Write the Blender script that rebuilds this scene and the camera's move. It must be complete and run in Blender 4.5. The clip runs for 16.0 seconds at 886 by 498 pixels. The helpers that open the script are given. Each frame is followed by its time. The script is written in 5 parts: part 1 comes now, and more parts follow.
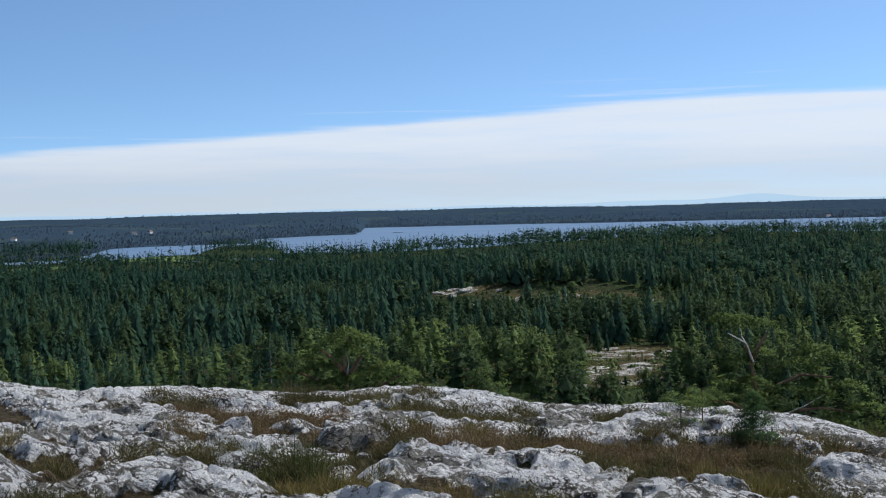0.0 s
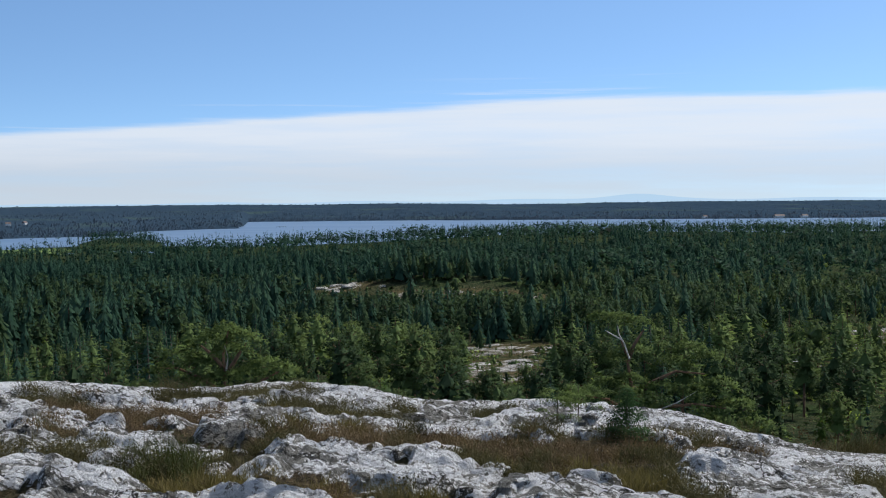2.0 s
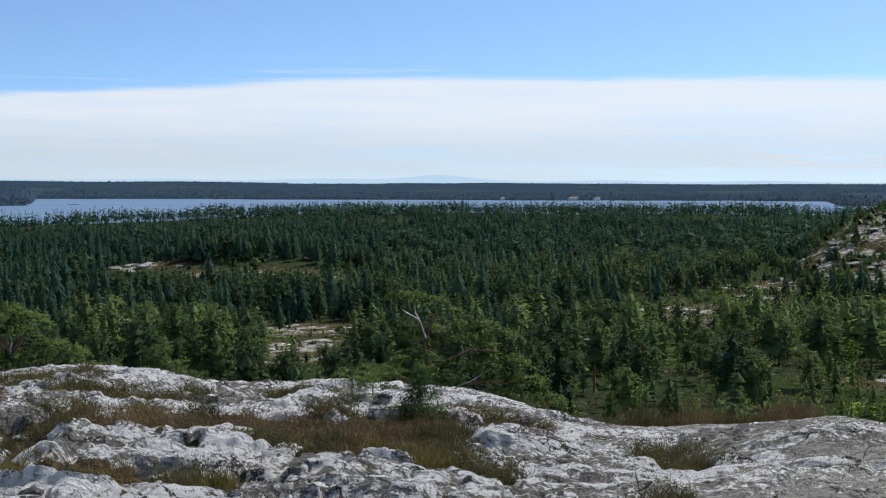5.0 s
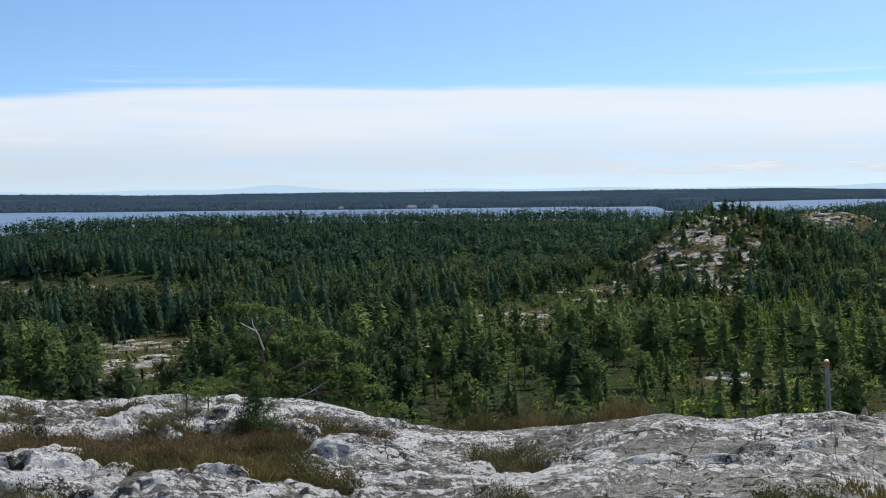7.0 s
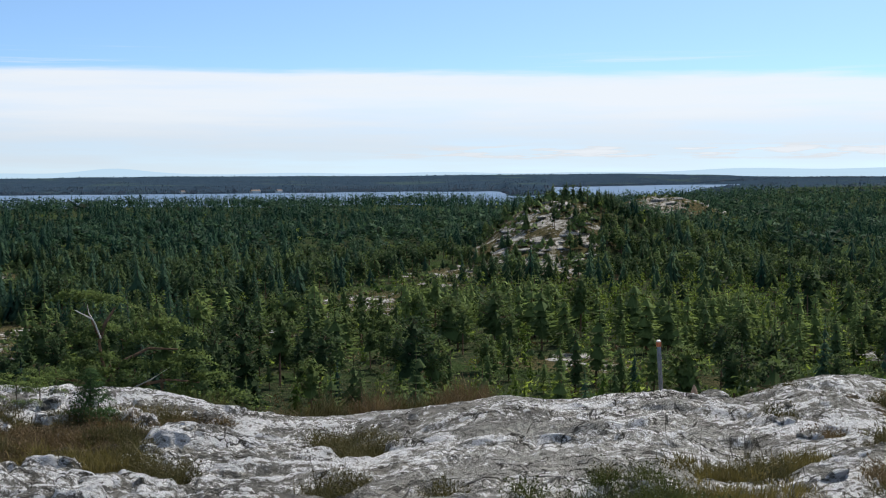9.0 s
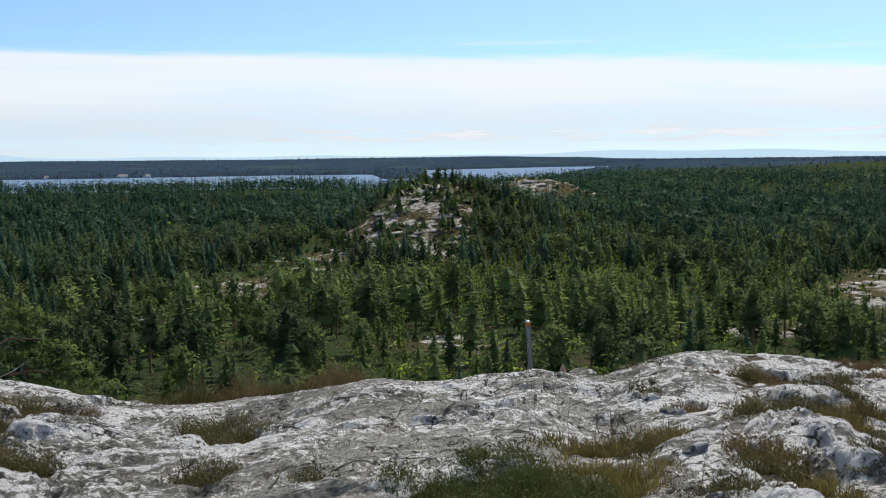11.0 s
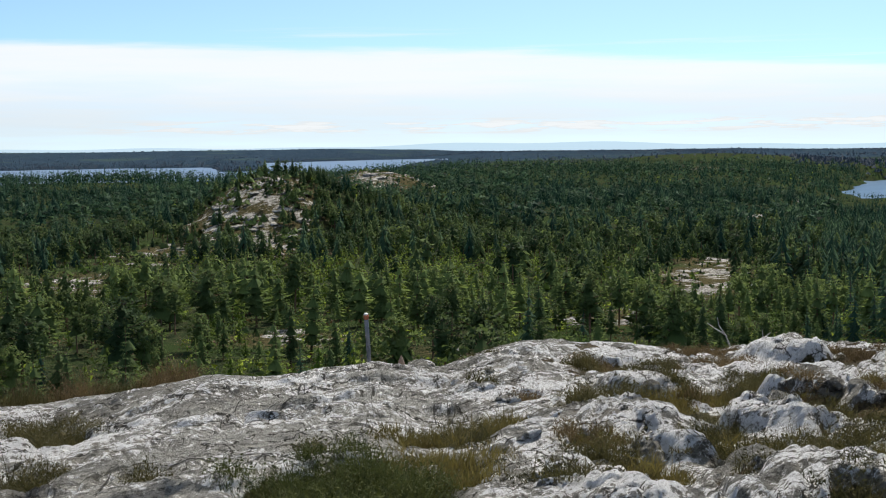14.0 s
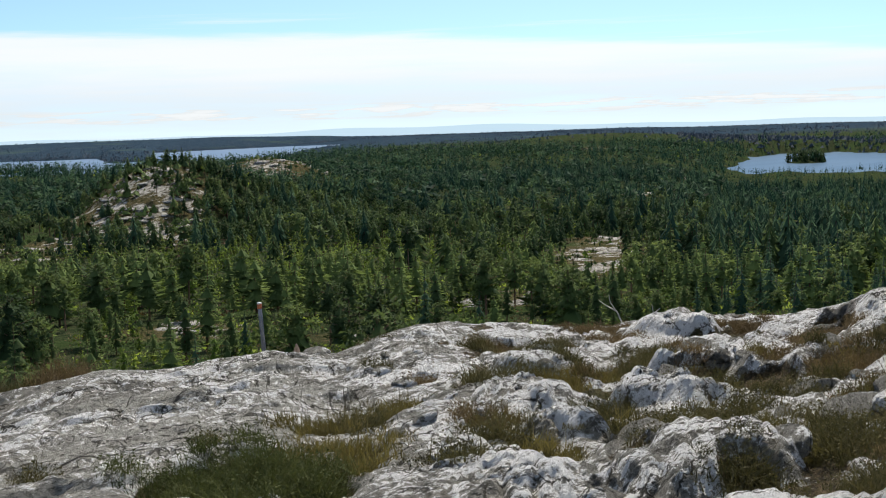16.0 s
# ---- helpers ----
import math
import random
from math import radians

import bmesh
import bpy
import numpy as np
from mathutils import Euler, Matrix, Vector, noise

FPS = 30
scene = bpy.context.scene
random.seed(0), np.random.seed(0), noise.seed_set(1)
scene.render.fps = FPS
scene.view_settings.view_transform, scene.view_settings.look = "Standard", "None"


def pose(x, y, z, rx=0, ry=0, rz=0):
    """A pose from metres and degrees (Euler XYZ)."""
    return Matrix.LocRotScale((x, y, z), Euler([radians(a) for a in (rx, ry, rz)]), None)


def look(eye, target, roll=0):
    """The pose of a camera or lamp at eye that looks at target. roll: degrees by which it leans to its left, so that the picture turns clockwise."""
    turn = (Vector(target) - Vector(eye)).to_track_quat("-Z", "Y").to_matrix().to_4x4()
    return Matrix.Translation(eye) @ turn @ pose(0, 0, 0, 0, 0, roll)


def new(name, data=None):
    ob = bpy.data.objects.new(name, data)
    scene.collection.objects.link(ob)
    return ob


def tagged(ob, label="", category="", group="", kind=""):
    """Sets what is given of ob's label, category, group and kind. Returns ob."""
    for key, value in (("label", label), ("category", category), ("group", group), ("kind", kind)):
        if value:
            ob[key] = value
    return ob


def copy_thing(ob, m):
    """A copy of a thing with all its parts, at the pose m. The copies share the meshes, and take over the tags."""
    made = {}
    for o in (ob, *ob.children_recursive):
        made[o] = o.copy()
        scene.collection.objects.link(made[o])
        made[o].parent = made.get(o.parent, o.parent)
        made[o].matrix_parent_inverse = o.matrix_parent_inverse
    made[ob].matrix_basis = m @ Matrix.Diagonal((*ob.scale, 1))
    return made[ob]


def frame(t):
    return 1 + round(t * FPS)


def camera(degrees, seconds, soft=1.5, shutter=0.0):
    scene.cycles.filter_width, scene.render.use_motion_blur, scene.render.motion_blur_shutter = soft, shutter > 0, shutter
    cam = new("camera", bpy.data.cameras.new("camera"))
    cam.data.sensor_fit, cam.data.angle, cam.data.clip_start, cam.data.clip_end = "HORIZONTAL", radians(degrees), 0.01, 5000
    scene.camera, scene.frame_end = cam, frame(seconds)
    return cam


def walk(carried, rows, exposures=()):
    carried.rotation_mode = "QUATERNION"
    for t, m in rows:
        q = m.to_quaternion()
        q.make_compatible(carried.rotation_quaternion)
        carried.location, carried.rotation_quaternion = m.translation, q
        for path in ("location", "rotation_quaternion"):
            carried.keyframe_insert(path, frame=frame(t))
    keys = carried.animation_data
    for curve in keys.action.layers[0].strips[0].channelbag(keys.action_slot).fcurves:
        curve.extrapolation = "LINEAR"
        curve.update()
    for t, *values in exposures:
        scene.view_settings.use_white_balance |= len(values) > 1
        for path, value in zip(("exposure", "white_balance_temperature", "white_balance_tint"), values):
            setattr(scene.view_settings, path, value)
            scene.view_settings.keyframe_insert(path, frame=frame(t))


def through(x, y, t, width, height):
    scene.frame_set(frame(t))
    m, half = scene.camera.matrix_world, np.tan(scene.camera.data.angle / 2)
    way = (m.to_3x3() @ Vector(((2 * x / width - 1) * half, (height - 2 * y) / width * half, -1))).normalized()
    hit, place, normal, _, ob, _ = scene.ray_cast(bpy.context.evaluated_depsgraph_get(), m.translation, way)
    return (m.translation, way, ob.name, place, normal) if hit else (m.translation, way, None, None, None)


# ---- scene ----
cam = camera(40.0, 16.0, 1.1)
EYE, REACH = 1.65, 0.35
# seconds, heading to the right of north, pitch, lean to the right, in degrees; the camera is held out in front of a turning body
ROWS = [
    (0.0, -0.00, -1.95, 1.43),
    (0.5, 1.04, -1.82, 1.31),
    (1.0, 2.19, -2.00, 0.94),
    (1.5, 3.44, -2.10, 0.77),
    (2.0, 5.45, -2.23, 0.51),
    (2.5, 7.11, -2.49, 0.32),
    (3.0, 8.41, -2.62, 0.44),
    (3.5, 9.67, -2.65, 0.30),
    (4.0, 11.54, -3.02, -0.06),
    (6.5, 20.11, -2.83, 0.34),
    (7.0, 22.37, -2.79, 0.50),
    (7.5, 23.83, -3.05, 0.83),
    (8.0, 25.95, -2.97, 0.84),
    (8.5, 27.91, -3.29, 0.31),
    (9.0, 29.65, -3.56, 0.29),
    (11.5, 36.76, -4.61, 0.54),
    (12.0, 37.78, -4.82, 0.49),
    (12.5, 38.93, -4.88, 0.38),
    (13.0, 40.36, -4.80, 0.30),
    (13.5, 41.60, -4.88, 0.47),
    (14.0, 43.08, -4.81, 0.56),
    (14.5, 43.89, -4.92, 0.42),
    (15.0, 45.12, -5.38, 0.41),
    (15.5, 46.81, -5.49, 0.93),
    (16.0, 48.01, -5.63, 1.79),
]


def held(turn, pitch, lean):
    a = radians(turn)
    return pose(REACH * math.sin(a), REACH * math.cos(a), EYE, 90 + pitch, 0, -turn) @ pose(0, 0, 0, 0, 0, -lean)


walk(cam, [(t, held(turn, pitch, lean)) for t, turn, pitch, lean in ROWS], [(0, 0.08, 6450, 10), (7, 0.18, 6700, 10), (12, 0.28, 7000, 9), (16, 0.34, 7200, 9)])

# ---- world and sun ----
SUN_AZ, SUN_EL = 61.0, 50.0
world = bpy.data.worlds.new("world")
scene.world = world
world.use_nodes = True


class Nodes:
    """Short hand for building node trees."""

    def __init__(self, tree):
        self.tree = tree
        tree.nodes.clear()

    def add(self, kind, out=0, props=(), **ins):
        n = self.tree.nodes.new(kind)
        props = dict(props)
        if "operation" in props:
            n.operation = props["operation"]
        if "use_clamp" in props:
            n.use_clamp = props["use_clamp"]
        if "data_type" in props:
            n.data_type, n.blend_type = props["data_type"], props["blend_type"]
        if "interpolation_type" in props:
            n.interpolation_type = props["interpolation_type"]
        if "vector_type" in props:
            n.vector_type, n.convert_from, n.convert_to = props["vector_type"], props["convert_from"], props["convert_to"]
        if "attribute_name" in props:
            n.attribute_name = props["attribute_name"]
        for k, v in ins.items():
            key = int(k[1:]) if k[0] == "i" and k[1:].isdigit() else k.replace("_", " ")
            sock = n.inputs[key]
            if isinstance(v, bpy.types.NodeSocket):
                self.tree.links.new(v, sock)
            else:
                sock.default_value = v
        return n.outputs[out] if n.outputs else n

    def math(self, op, a, b=0.0, c=0.0, clamp=False):
        return self.add("ShaderNodeMath", 0, {"operation": op, "use_clamp": clamp}, i0=a, i1=b, i2=c)

    def mix(self, fac, a, b, blend="MIX"):
        return self.add("ShaderNodeMix", 2, {"data_type": "RGBA", "blend_type": blend}, i0=fac, i6=a, i7=b)

    def noise(self, vec, scale, detail=4.0, rough=0.55, out=0, distortion=0.0):
        return self.add("ShaderNodeTexNoise", out, {}, Vector=vec, Scale=scale, Detail=detail, Roughness=rough, Distortion=distortion)

    def step(self, x, lo, hi, a=0.0, b=1.0):
        return self.add("ShaderNodeMapRange", 0, {"interpolation_type": "SMOOTHSTEP"}, i0=x, i1=lo, i2=hi, i3=a, i4=b)

    def ramp(self, fac, stops):
        n = self.tree.nodes.new("ShaderNodeValToRGB")
        els = n.color_ramp.elements
        while len(els) < len(stops):
            els.new(0.5)
        for e, (p, c) in zip(els, stops):
            e.position, e.color = p, (*c, 1)
        self.tree.links.new(fac, n.inputs[0])
        return n.outputs[0]

    def coords(self, out="Object"):
        return self.add("ShaderNodeTexCoord", out)

    def scaled(self, vec, s, turn=0.0):
        return self.add("ShaderNodeMapping", 0, {}, Vector=vec, Scale=s, Rotation=(0, 0, turn))


w = Nodes(world.node_tree)
d = w.coords("Generated")
parts = w.tree.nodes.new("ShaderNodeSeparateXYZ")
w.tree.links.new(d, parts.inputs[0])
# the haze near the horizon is thin: look a little higher into the sky's model
lifted = w.add("ShaderNodeCombineXYZ", 0, {}, X=parts.outputs[0], Y=parts.outputs[1], Z=w.math("MULTIPLY_ADD", parts.outputs[2], 2.2, 0.10))
lifted = w.add("ShaderNodeVectorMath", 0, {"operation": "NORMALIZE"}, i0=lifted)
sky = w.tree.nodes.new("ShaderNodeTexSky")
sky.sky_type, sky.sun_disc, sky.sun_elevation, sky.sun_rotation = "NISHITA", False, radians(SUN_EL), radians(SUN_AZ)
sky.air_density, sky.dust_density, sky.ozone_density = 1.0, 0.3, 2.0
w.tree.links.new(lifted, sky.inputs[0])
# a bank of high cloud low over the horizon, with a soft streaky upper edge
az = w.math("ARCTAN2", parts.outputs[0], parts.outputs[1])
el = w.math("ARCSINE", parts.outputs[2])
flat = w.add("ShaderNodeCombineXYZ", 0, {}, X=w.math("MULTIPLY", az, 1.0), Y=w.math("MULTIPLY", el, 14.0), Z=0.0)
streak = w.noise(flat, 5.0, 6.0, 0.55)
fine = w.noise(flat, 18.0, 5.0, 0.6)
bow = w.math("MULTIPLY", w.math("POWER", w.math("ABSOLUTE", w.math("SUBTRACT", az, radians(26))), 2.0), -0.055)
lift = w.math("MULTIPLY", w.math("MULTIPLY", w.step(az, -0.06, 0.24), w.step(az, 0.40, 0.27)), radians(0.22))
edge = w.math("ADD", w.math("ADD", w.math("ADD", radians(4.85), lift), bow), w.math("ADD", w.math("MULTIPLY", w.math("SUBTRACT", streak, 0.5), 0.010), w.math("MULTIPLY", w.math("SUBTRACT", fine, 0.5), 0.006)))
bank = w.step(w.math("SUBTRACT", edge, el), radians(-0.10), radians(0.40))
thick = w.step(streak, 0.28, 0.62, 0.80, 1.0)
low = w.step(w.math("ADD", el, w.math("MULTIPLY", w.math("SUBTRACT", streak, 0.5), 0.02)), radians(0.0), radians(3.2), w.step(az, -0.35, 0.75, 0.88, 0.72), 0.97)
puff = w.math("MULTIPLY", w.math("MULTIPLY", w.step(fine, 0.48, 0.60), w.step(az, 0.42, 0.60)), w.step(w.math("ABSOLUTE", w.math("SUBTRACT", el, radians(0.95))), radians(0.45), radians(0.1)))
wisp = w.math("MULTIPLY", w.step(w.noise(w.scaled(flat, (0.5, 1.6, 1)), 7.0, 7.0, 0.62), 0.54, 0.74, 0.0, 0.55), w.step(w.math("SUBTRACT", edge, el), radians(-1.4), radians(-0.1)))
# unseen thin high cloud overhead, added to whiten and strengthen the fill light
fill_veil = w.math("MULTIPLY", w.step(el, radians(14), radians(35), 0.0, 0.62), w.step(streak, 0.3, 0.7, 0.5, 1.0))
cover = w.math("MULTIPLY", bank, w.math("ADD", w.math("MULTIPLY", low, thick), w.math("MULTIPLY", puff, 0.60)), clamp=True)
cover = w.math("MAXIMUM", cover, w.math("MAXIMUM", wisp, fill_veil))
clear = w.mix(1.0, sky.outputs[0], (0.82, 0.97, 1.04, 1), "MULTIPLY")
background = w.add("ShaderNodeBackground", 0, {}, Color=clear, Strength=0.15)
# the cloud brightens towards the sun's side
facing = w.add("ShaderNodeVectorMath", 1, {"operation": "DOT_PRODUCT"}, i0=d, i1=(math.sin(radians(SUN_AZ)), math.cos(radians(SUN_AZ)), 0.0))
cloud = w.add("ShaderNodeBackground", 0, {}, Color=(0.84, 0.92, 1.03, 1), Strength=w.math("MULTIPLY", w.math("ADD", w.math("MULTIPLY_ADD", w.math("MAXIMUM", facing, -0.5), 0.07, 0.79), w.math("MULTIPLY", puff, 0.16)), w.step(w.math("ADD", el, w.math("MULTIPLY", w.math("SUBTRACT", streak, 0.5), 0.03)), radians(0.8), radians(3.4), 0.80, 1.0)))
both = w.tree.nodes.new("ShaderNodeMixShader")
for i, s in enumerate((cover, background, cloud)):
    w.tree.links.new(s, both.inputs[i])
w.add("ShaderNodeOutputWorld", 0, {}, Surface=both.outputs[0])

sun = new("sun", bpy.data.lights.new("sun", "SUN"))
sun.data.energy, sun.data.angle, sun.data.color = 5.0, radians(0.53), (1.0, 0.95, 0.88)
a, e = radians(SUN_AZ), radians(SUN_EL)
sun.matrix_world = look((0, 0, 60), Vector((0, 0, 60)) - Vector((math.sin(a) * math.cos(e), math.cos(a) * math.cos(e), math.sin(e))))


# ---- materials ----
def material(name):
    m = bpy.data.materials.new(name)
    m.use_nodes = True
    return m, Nodes(m.node_tree)


def finish(m, n, color, rough=0.9, bump=None, strength=0.5, distance=0.05, spec=0.3, **more):
    ins = {"Base_Color": color, "Roughness": rough, "Specular_IOR_Level": spec, **more}
    if bump is not None:
        ins["Normal"] = n.add("ShaderNodeBump", 0, {}, Strength=strength, Distance=distance, Height=bump)
    n.add("ShaderNodeOutputMaterial", 0, {}, Surface=n.add("ShaderNodeBsdfPrincipled", 0, {}, **ins))
    return m


JOINTS = -19.0  # turn of the rock's layering in the plan


def granite(name):
    """Weathered grey gneiss with white crust lichen on what stands proud, fine dark foliation, and litter in its hollows."""
    m, n = material(name)
    p = n.coords("Object")
    turned = n.scaled(p, (1, 1, 1), radians(-JOINTS))
    along = n.scaled(turned, (0.40, 1.5, 0.35))
    blots = n.noise(p, 0.9, 5.0, 0.62)
    bands = n.noise(along, 2.4, 9.0, 0.68, distortion=0.2)
    grain = n.noise(p, 26.0, 7.0, 0.75)
    fine = n.noise(p, 8.0, 8.0, 0.72)
    slab = n.add("ShaderNodeAttribute", 2, {"attribute_name": "slab"})
    crack = n.add("ShaderNodeAttribute", 2, {"attribute_name": "crack"})
    crest = n.add("ShaderNodeAttribute", 2, {"attribute_name": "crest"})
    color = n.ramp(bands, [(0.34, (0.110, 0.108, 0.100)), (0.46, (0.215, 0.212, 0.196)), (0.56, (0.300, 0.294, 0.270)), (0.66, (0.225, 0.210, 0.186))])
    color = n.mix(n.step(blots, 0.50, 0.62, 0.0, 0.55), color, (0.33, 0.30, 0.255, 1))
    color = n.mix(n.math("MULTIPLY", slab, 0.75), color, n.ramp(fine, [(0.38, (0.34, 0.335, 0.31)), (0.62, (0.60, 0.595, 0.56))]))
    color = n.mix(n.step(grain, 0.52, 0.68, 0.0, 0.45), color, (0.43, 0.42, 0.40, 1))
    color = n.mix(n.step(grain, 0.46, 0.36, 0.0, 0.7), color, (0.085, 0.082, 0.072, 1))
    # crust lichen: broad ragged blotches, broken up by the grain
    spots = n.noise(along, 5.5, 9.0, 0.78)
    specks = n.noise(p, 15.0, 8.0, 0.80)
    crust = n.math("ADD", n.math("MULTIPLY", blots, 0.33), n.math("ADD", n.math("MULTIPLY", n.add("ShaderNodeMix", 0, {}, i0=n.math("MULTIPLY", slab, 0.7), i2=spots, i3=fine), 0.40), n.math("MULTIPLY", specks, 0.36)))
    crust = n.math("ADD", crust, n.math("MULTIPLY", n.math("SUBTRACT", crest, 0.42), 0.06))
    crust = n.math("SUBTRACT", crust, n.math("MULTIPLY", slab, 0.014))
    color = n.mix(n.step(crust, 0.543, 0.562, 0.0, 0.96), color, (0.90, 0.91, 0.93, 1))
    # foliation and hair cracks
    leafs = n.math("ABSOLUTE", n.math("SUBTRACT", n.noise(n.scaled(turned, (0.22, 1.5, 0.3)), 3.6, 7.0, 0.66, distortion=0.1), 0.5))
    color = n.mix(n.math("MULTIPLY", n.step(leafs, 0.015, 0.004, 0.0, 0.85), n.math("MULTIPLY", n.step(blots, 0.42, 0.55, 1.0, 0.35), n.math("SUBTRACT", 1.0, n.math("MULTIPLY", slab, 0.85)))), color, (0.05, 0.047, 0.040, 1))
    # joints between the blocks
    bent = n.add("ShaderNodeVectorMath", 0, {"operation": "ADD"}, i0=n.scaled(turned, (0.75, 1.9, 0.8)), i1=n.add("ShaderNodeVectorMath", 0, {"operation": "MULTIPLY"}, i0=n.noise(p, 3.5, 6.0, 0.65, out=1), i1=(0.5, 0.5, 0.5)))
    net = n.tree.nodes.new("ShaderNodeTexVoronoi")
    net.feature = "DISTANCE_TO_EDGE"
    net.inputs["Scale"].default_value = 2.3
    n.tree.links.new(bent, net.inputs["Vector"])
    gap = n.math("MULTIPLY", n.step(net.outputs["Distance"], 0.034, 0.010), n.step(n.noise(p, 1.3, 3.0, 0.6), 0.43, 0.56, 0.0, 1.0))
    color = n.mix(n.math("MULTIPLY", gap, 0.88), color, (0.040, 0.038, 0.032, 1))
    # long straight joints in the ice-scoured slabs
    for turn_, seed_ in ((-JOINTS, 0.0), (-JOINTS - 68, 31.0)):
        lines = n.add("ShaderNodeVectorMath", 0, {"operation": "ADD"}, i0=n.scaled(n.scaled(p, (1, 1, 1), radians(turn_)), (0.10, 1.0, 0.4)), i1=(seed_, 0.0, 0.0))
        joint = n.math("ABSOLUTE", n.math("SUBTRACT", n.noise(lines, 2.4, 3.0, 0.5, distortion=0.08), 0.5))
        split = n.math("MULTIPLY", n.step(joint, 0.0085, 0.003), n.step(n.noise(p, 1.1, 3.0, 0.6), 0.42, 0.52))
        gap = n.math("MAXIMUM", gap, n.math("MULTIPLY", split, slab))
    color = n.mix(n.math("MULTIPLY", gap, 0.85), color, (0.040, 0.038, 0.032, 1))
    color = n.mix(n.step(specks, 0.46, 0.40, 0.0, 0.75), color, (0.085, 0.082, 0.07, 1))
    # near black in the creases between lumps and along the cuts
    color = n.mix(n.step(n.math("ADD", crack, n.math("MULTIPLY", n.math("SUBTRACT", specks, 0.5), 1.6)), 0.42, 0.62, 0.0, 0.9), color, (0.040, 0.038, 0.029, 1))
    turf_ = n.add("ShaderNodeAttribute", 2, {"attribute_name": "turf"})
    litter = n.ramp(n.noise(p, 13.0, 8.0, 0.80), [(0.38, (0.018, 0.016, 0.009)), (0.50, (0.070, 0.052, 0.027)), (0.62, (0.19, 0.14, 0.08))])
    litter = n.mix(n.step(n.noise(p, 0.9, 6.0, 0.7), 0.50, 0.60, 0.0, 0.6), litter, (0.060, 0.060, 0.020, 1))
    mask = n.step(n.math("ADD", turf_, n.math("MULTIPLY", n.math("SUBTRACT", n.noise(p, 4.5, 8.0, 0.76), 0.5), 1.7)), 0.42, 0.54)
    color = n.mix(mask, color, litter)
    height = n.math("ADD", n.math("MULTIPLY", spots, 0.7), n.math("ADD", n.math("MULTIPLY", fine, 0.6), n.math("MULTIPLY", specks, 0.7)))
    height = n.math("ADD", height, n.math("SUBTRACT", n.math("MULTIPLY", n.math("MINIMUM", leafs, 0.06), 3.0), n.math("MULTIPLY", gap, 0.25)))
    return finish(m, n, color, 0.92, height, 1.0, 0.28, 0.15)


def forest_floor(name):
    """Moss, heather and litter, with bare lichen-grey rock where the attribute 'bare' says so."""
    m, n = material(name)
    p = n.coords("Object")
    big = n.noise(p, 0.05, 5.0, 0.6)
    small = n.noise(p, 1.1, 10.0, 0.8)
    color = n.ramp(small, [(0.40, (0.010, 0.018, 0.010)), (0.50, (0.026, 0.036, 0.018)), (0.60, (0.058, 0.056, 0.032))])
    color = n.mix(n.step(big, 0.45, 0.6, 0.0, 0.6), color, (0.030, 0.052, 0.018, 1))
    rock = n.ramp(n.noise(n.scaled(p, (1.0, 1.2, 1.2), 0.4), 0.45, 9.0, 0.8), [(0.43, (0.045, 0.042, 0.032)), (0.48, (0.16, 0.153, 0.135)), (0.57, (0.36, 0.35, 0.33))])
    bare = n.add("ShaderNodeAttribute", 2, {"attribute_name": "bare"})
    edge = n.math("ADD", n.math("MULTIPLY", bare, 0.66), n.math("MULTIPLY", n.math("SUBTRACT", n.noise(p, 0.16, 9.0, 0.78), 0.5), 3.2))
    mask = n.math("MULTIPLY", n.step(edge, 0.49, 0.56), n.step(bare, 0.08, 0.2))
    field = n.add("ShaderNodeAttribute", 2, {"attribute_name": "field"})
    color = n.mix(n.step(field, 0.4, 0.6), color, (0.115, 0.165, 0.062, 1))
    heath = n.ramp(small, [(0.42, (0.022, 0.024, 0.011)), (0.58, (0.105, 0.082, 0.045))])
    color = n.mix(n.step(bare, 0.18, 0.42, 0.0, 0.8), color, heath)
    color = n.mix(mask, color, rock)
    # far tree cover: the blue haze of distance is put into its colour
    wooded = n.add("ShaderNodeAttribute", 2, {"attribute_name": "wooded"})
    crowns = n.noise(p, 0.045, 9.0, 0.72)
    hazed_canopy = n.ramp(crowns, [(0.40, (0.018, 0.034, 0.053)), (0.50, (0.024, 0.042, 0.064)), (0.60, (0.031, 0.051, 0.072))])
    hazed_canopy = n.mix(n.step(n.noise(p, 0.004, 5.0, 0.6), 0.55, 0.64, 0.0, 0.35), hazed_canopy, (0.055, 0.085, 0.060, 1))
    color = n.mix(wooded, color, hazed_canopy)
    return finish(m, n, color, 0.95, n.noise(p, 0.9, 8.0, 0.75), 0.9, 0.5, 0.0)


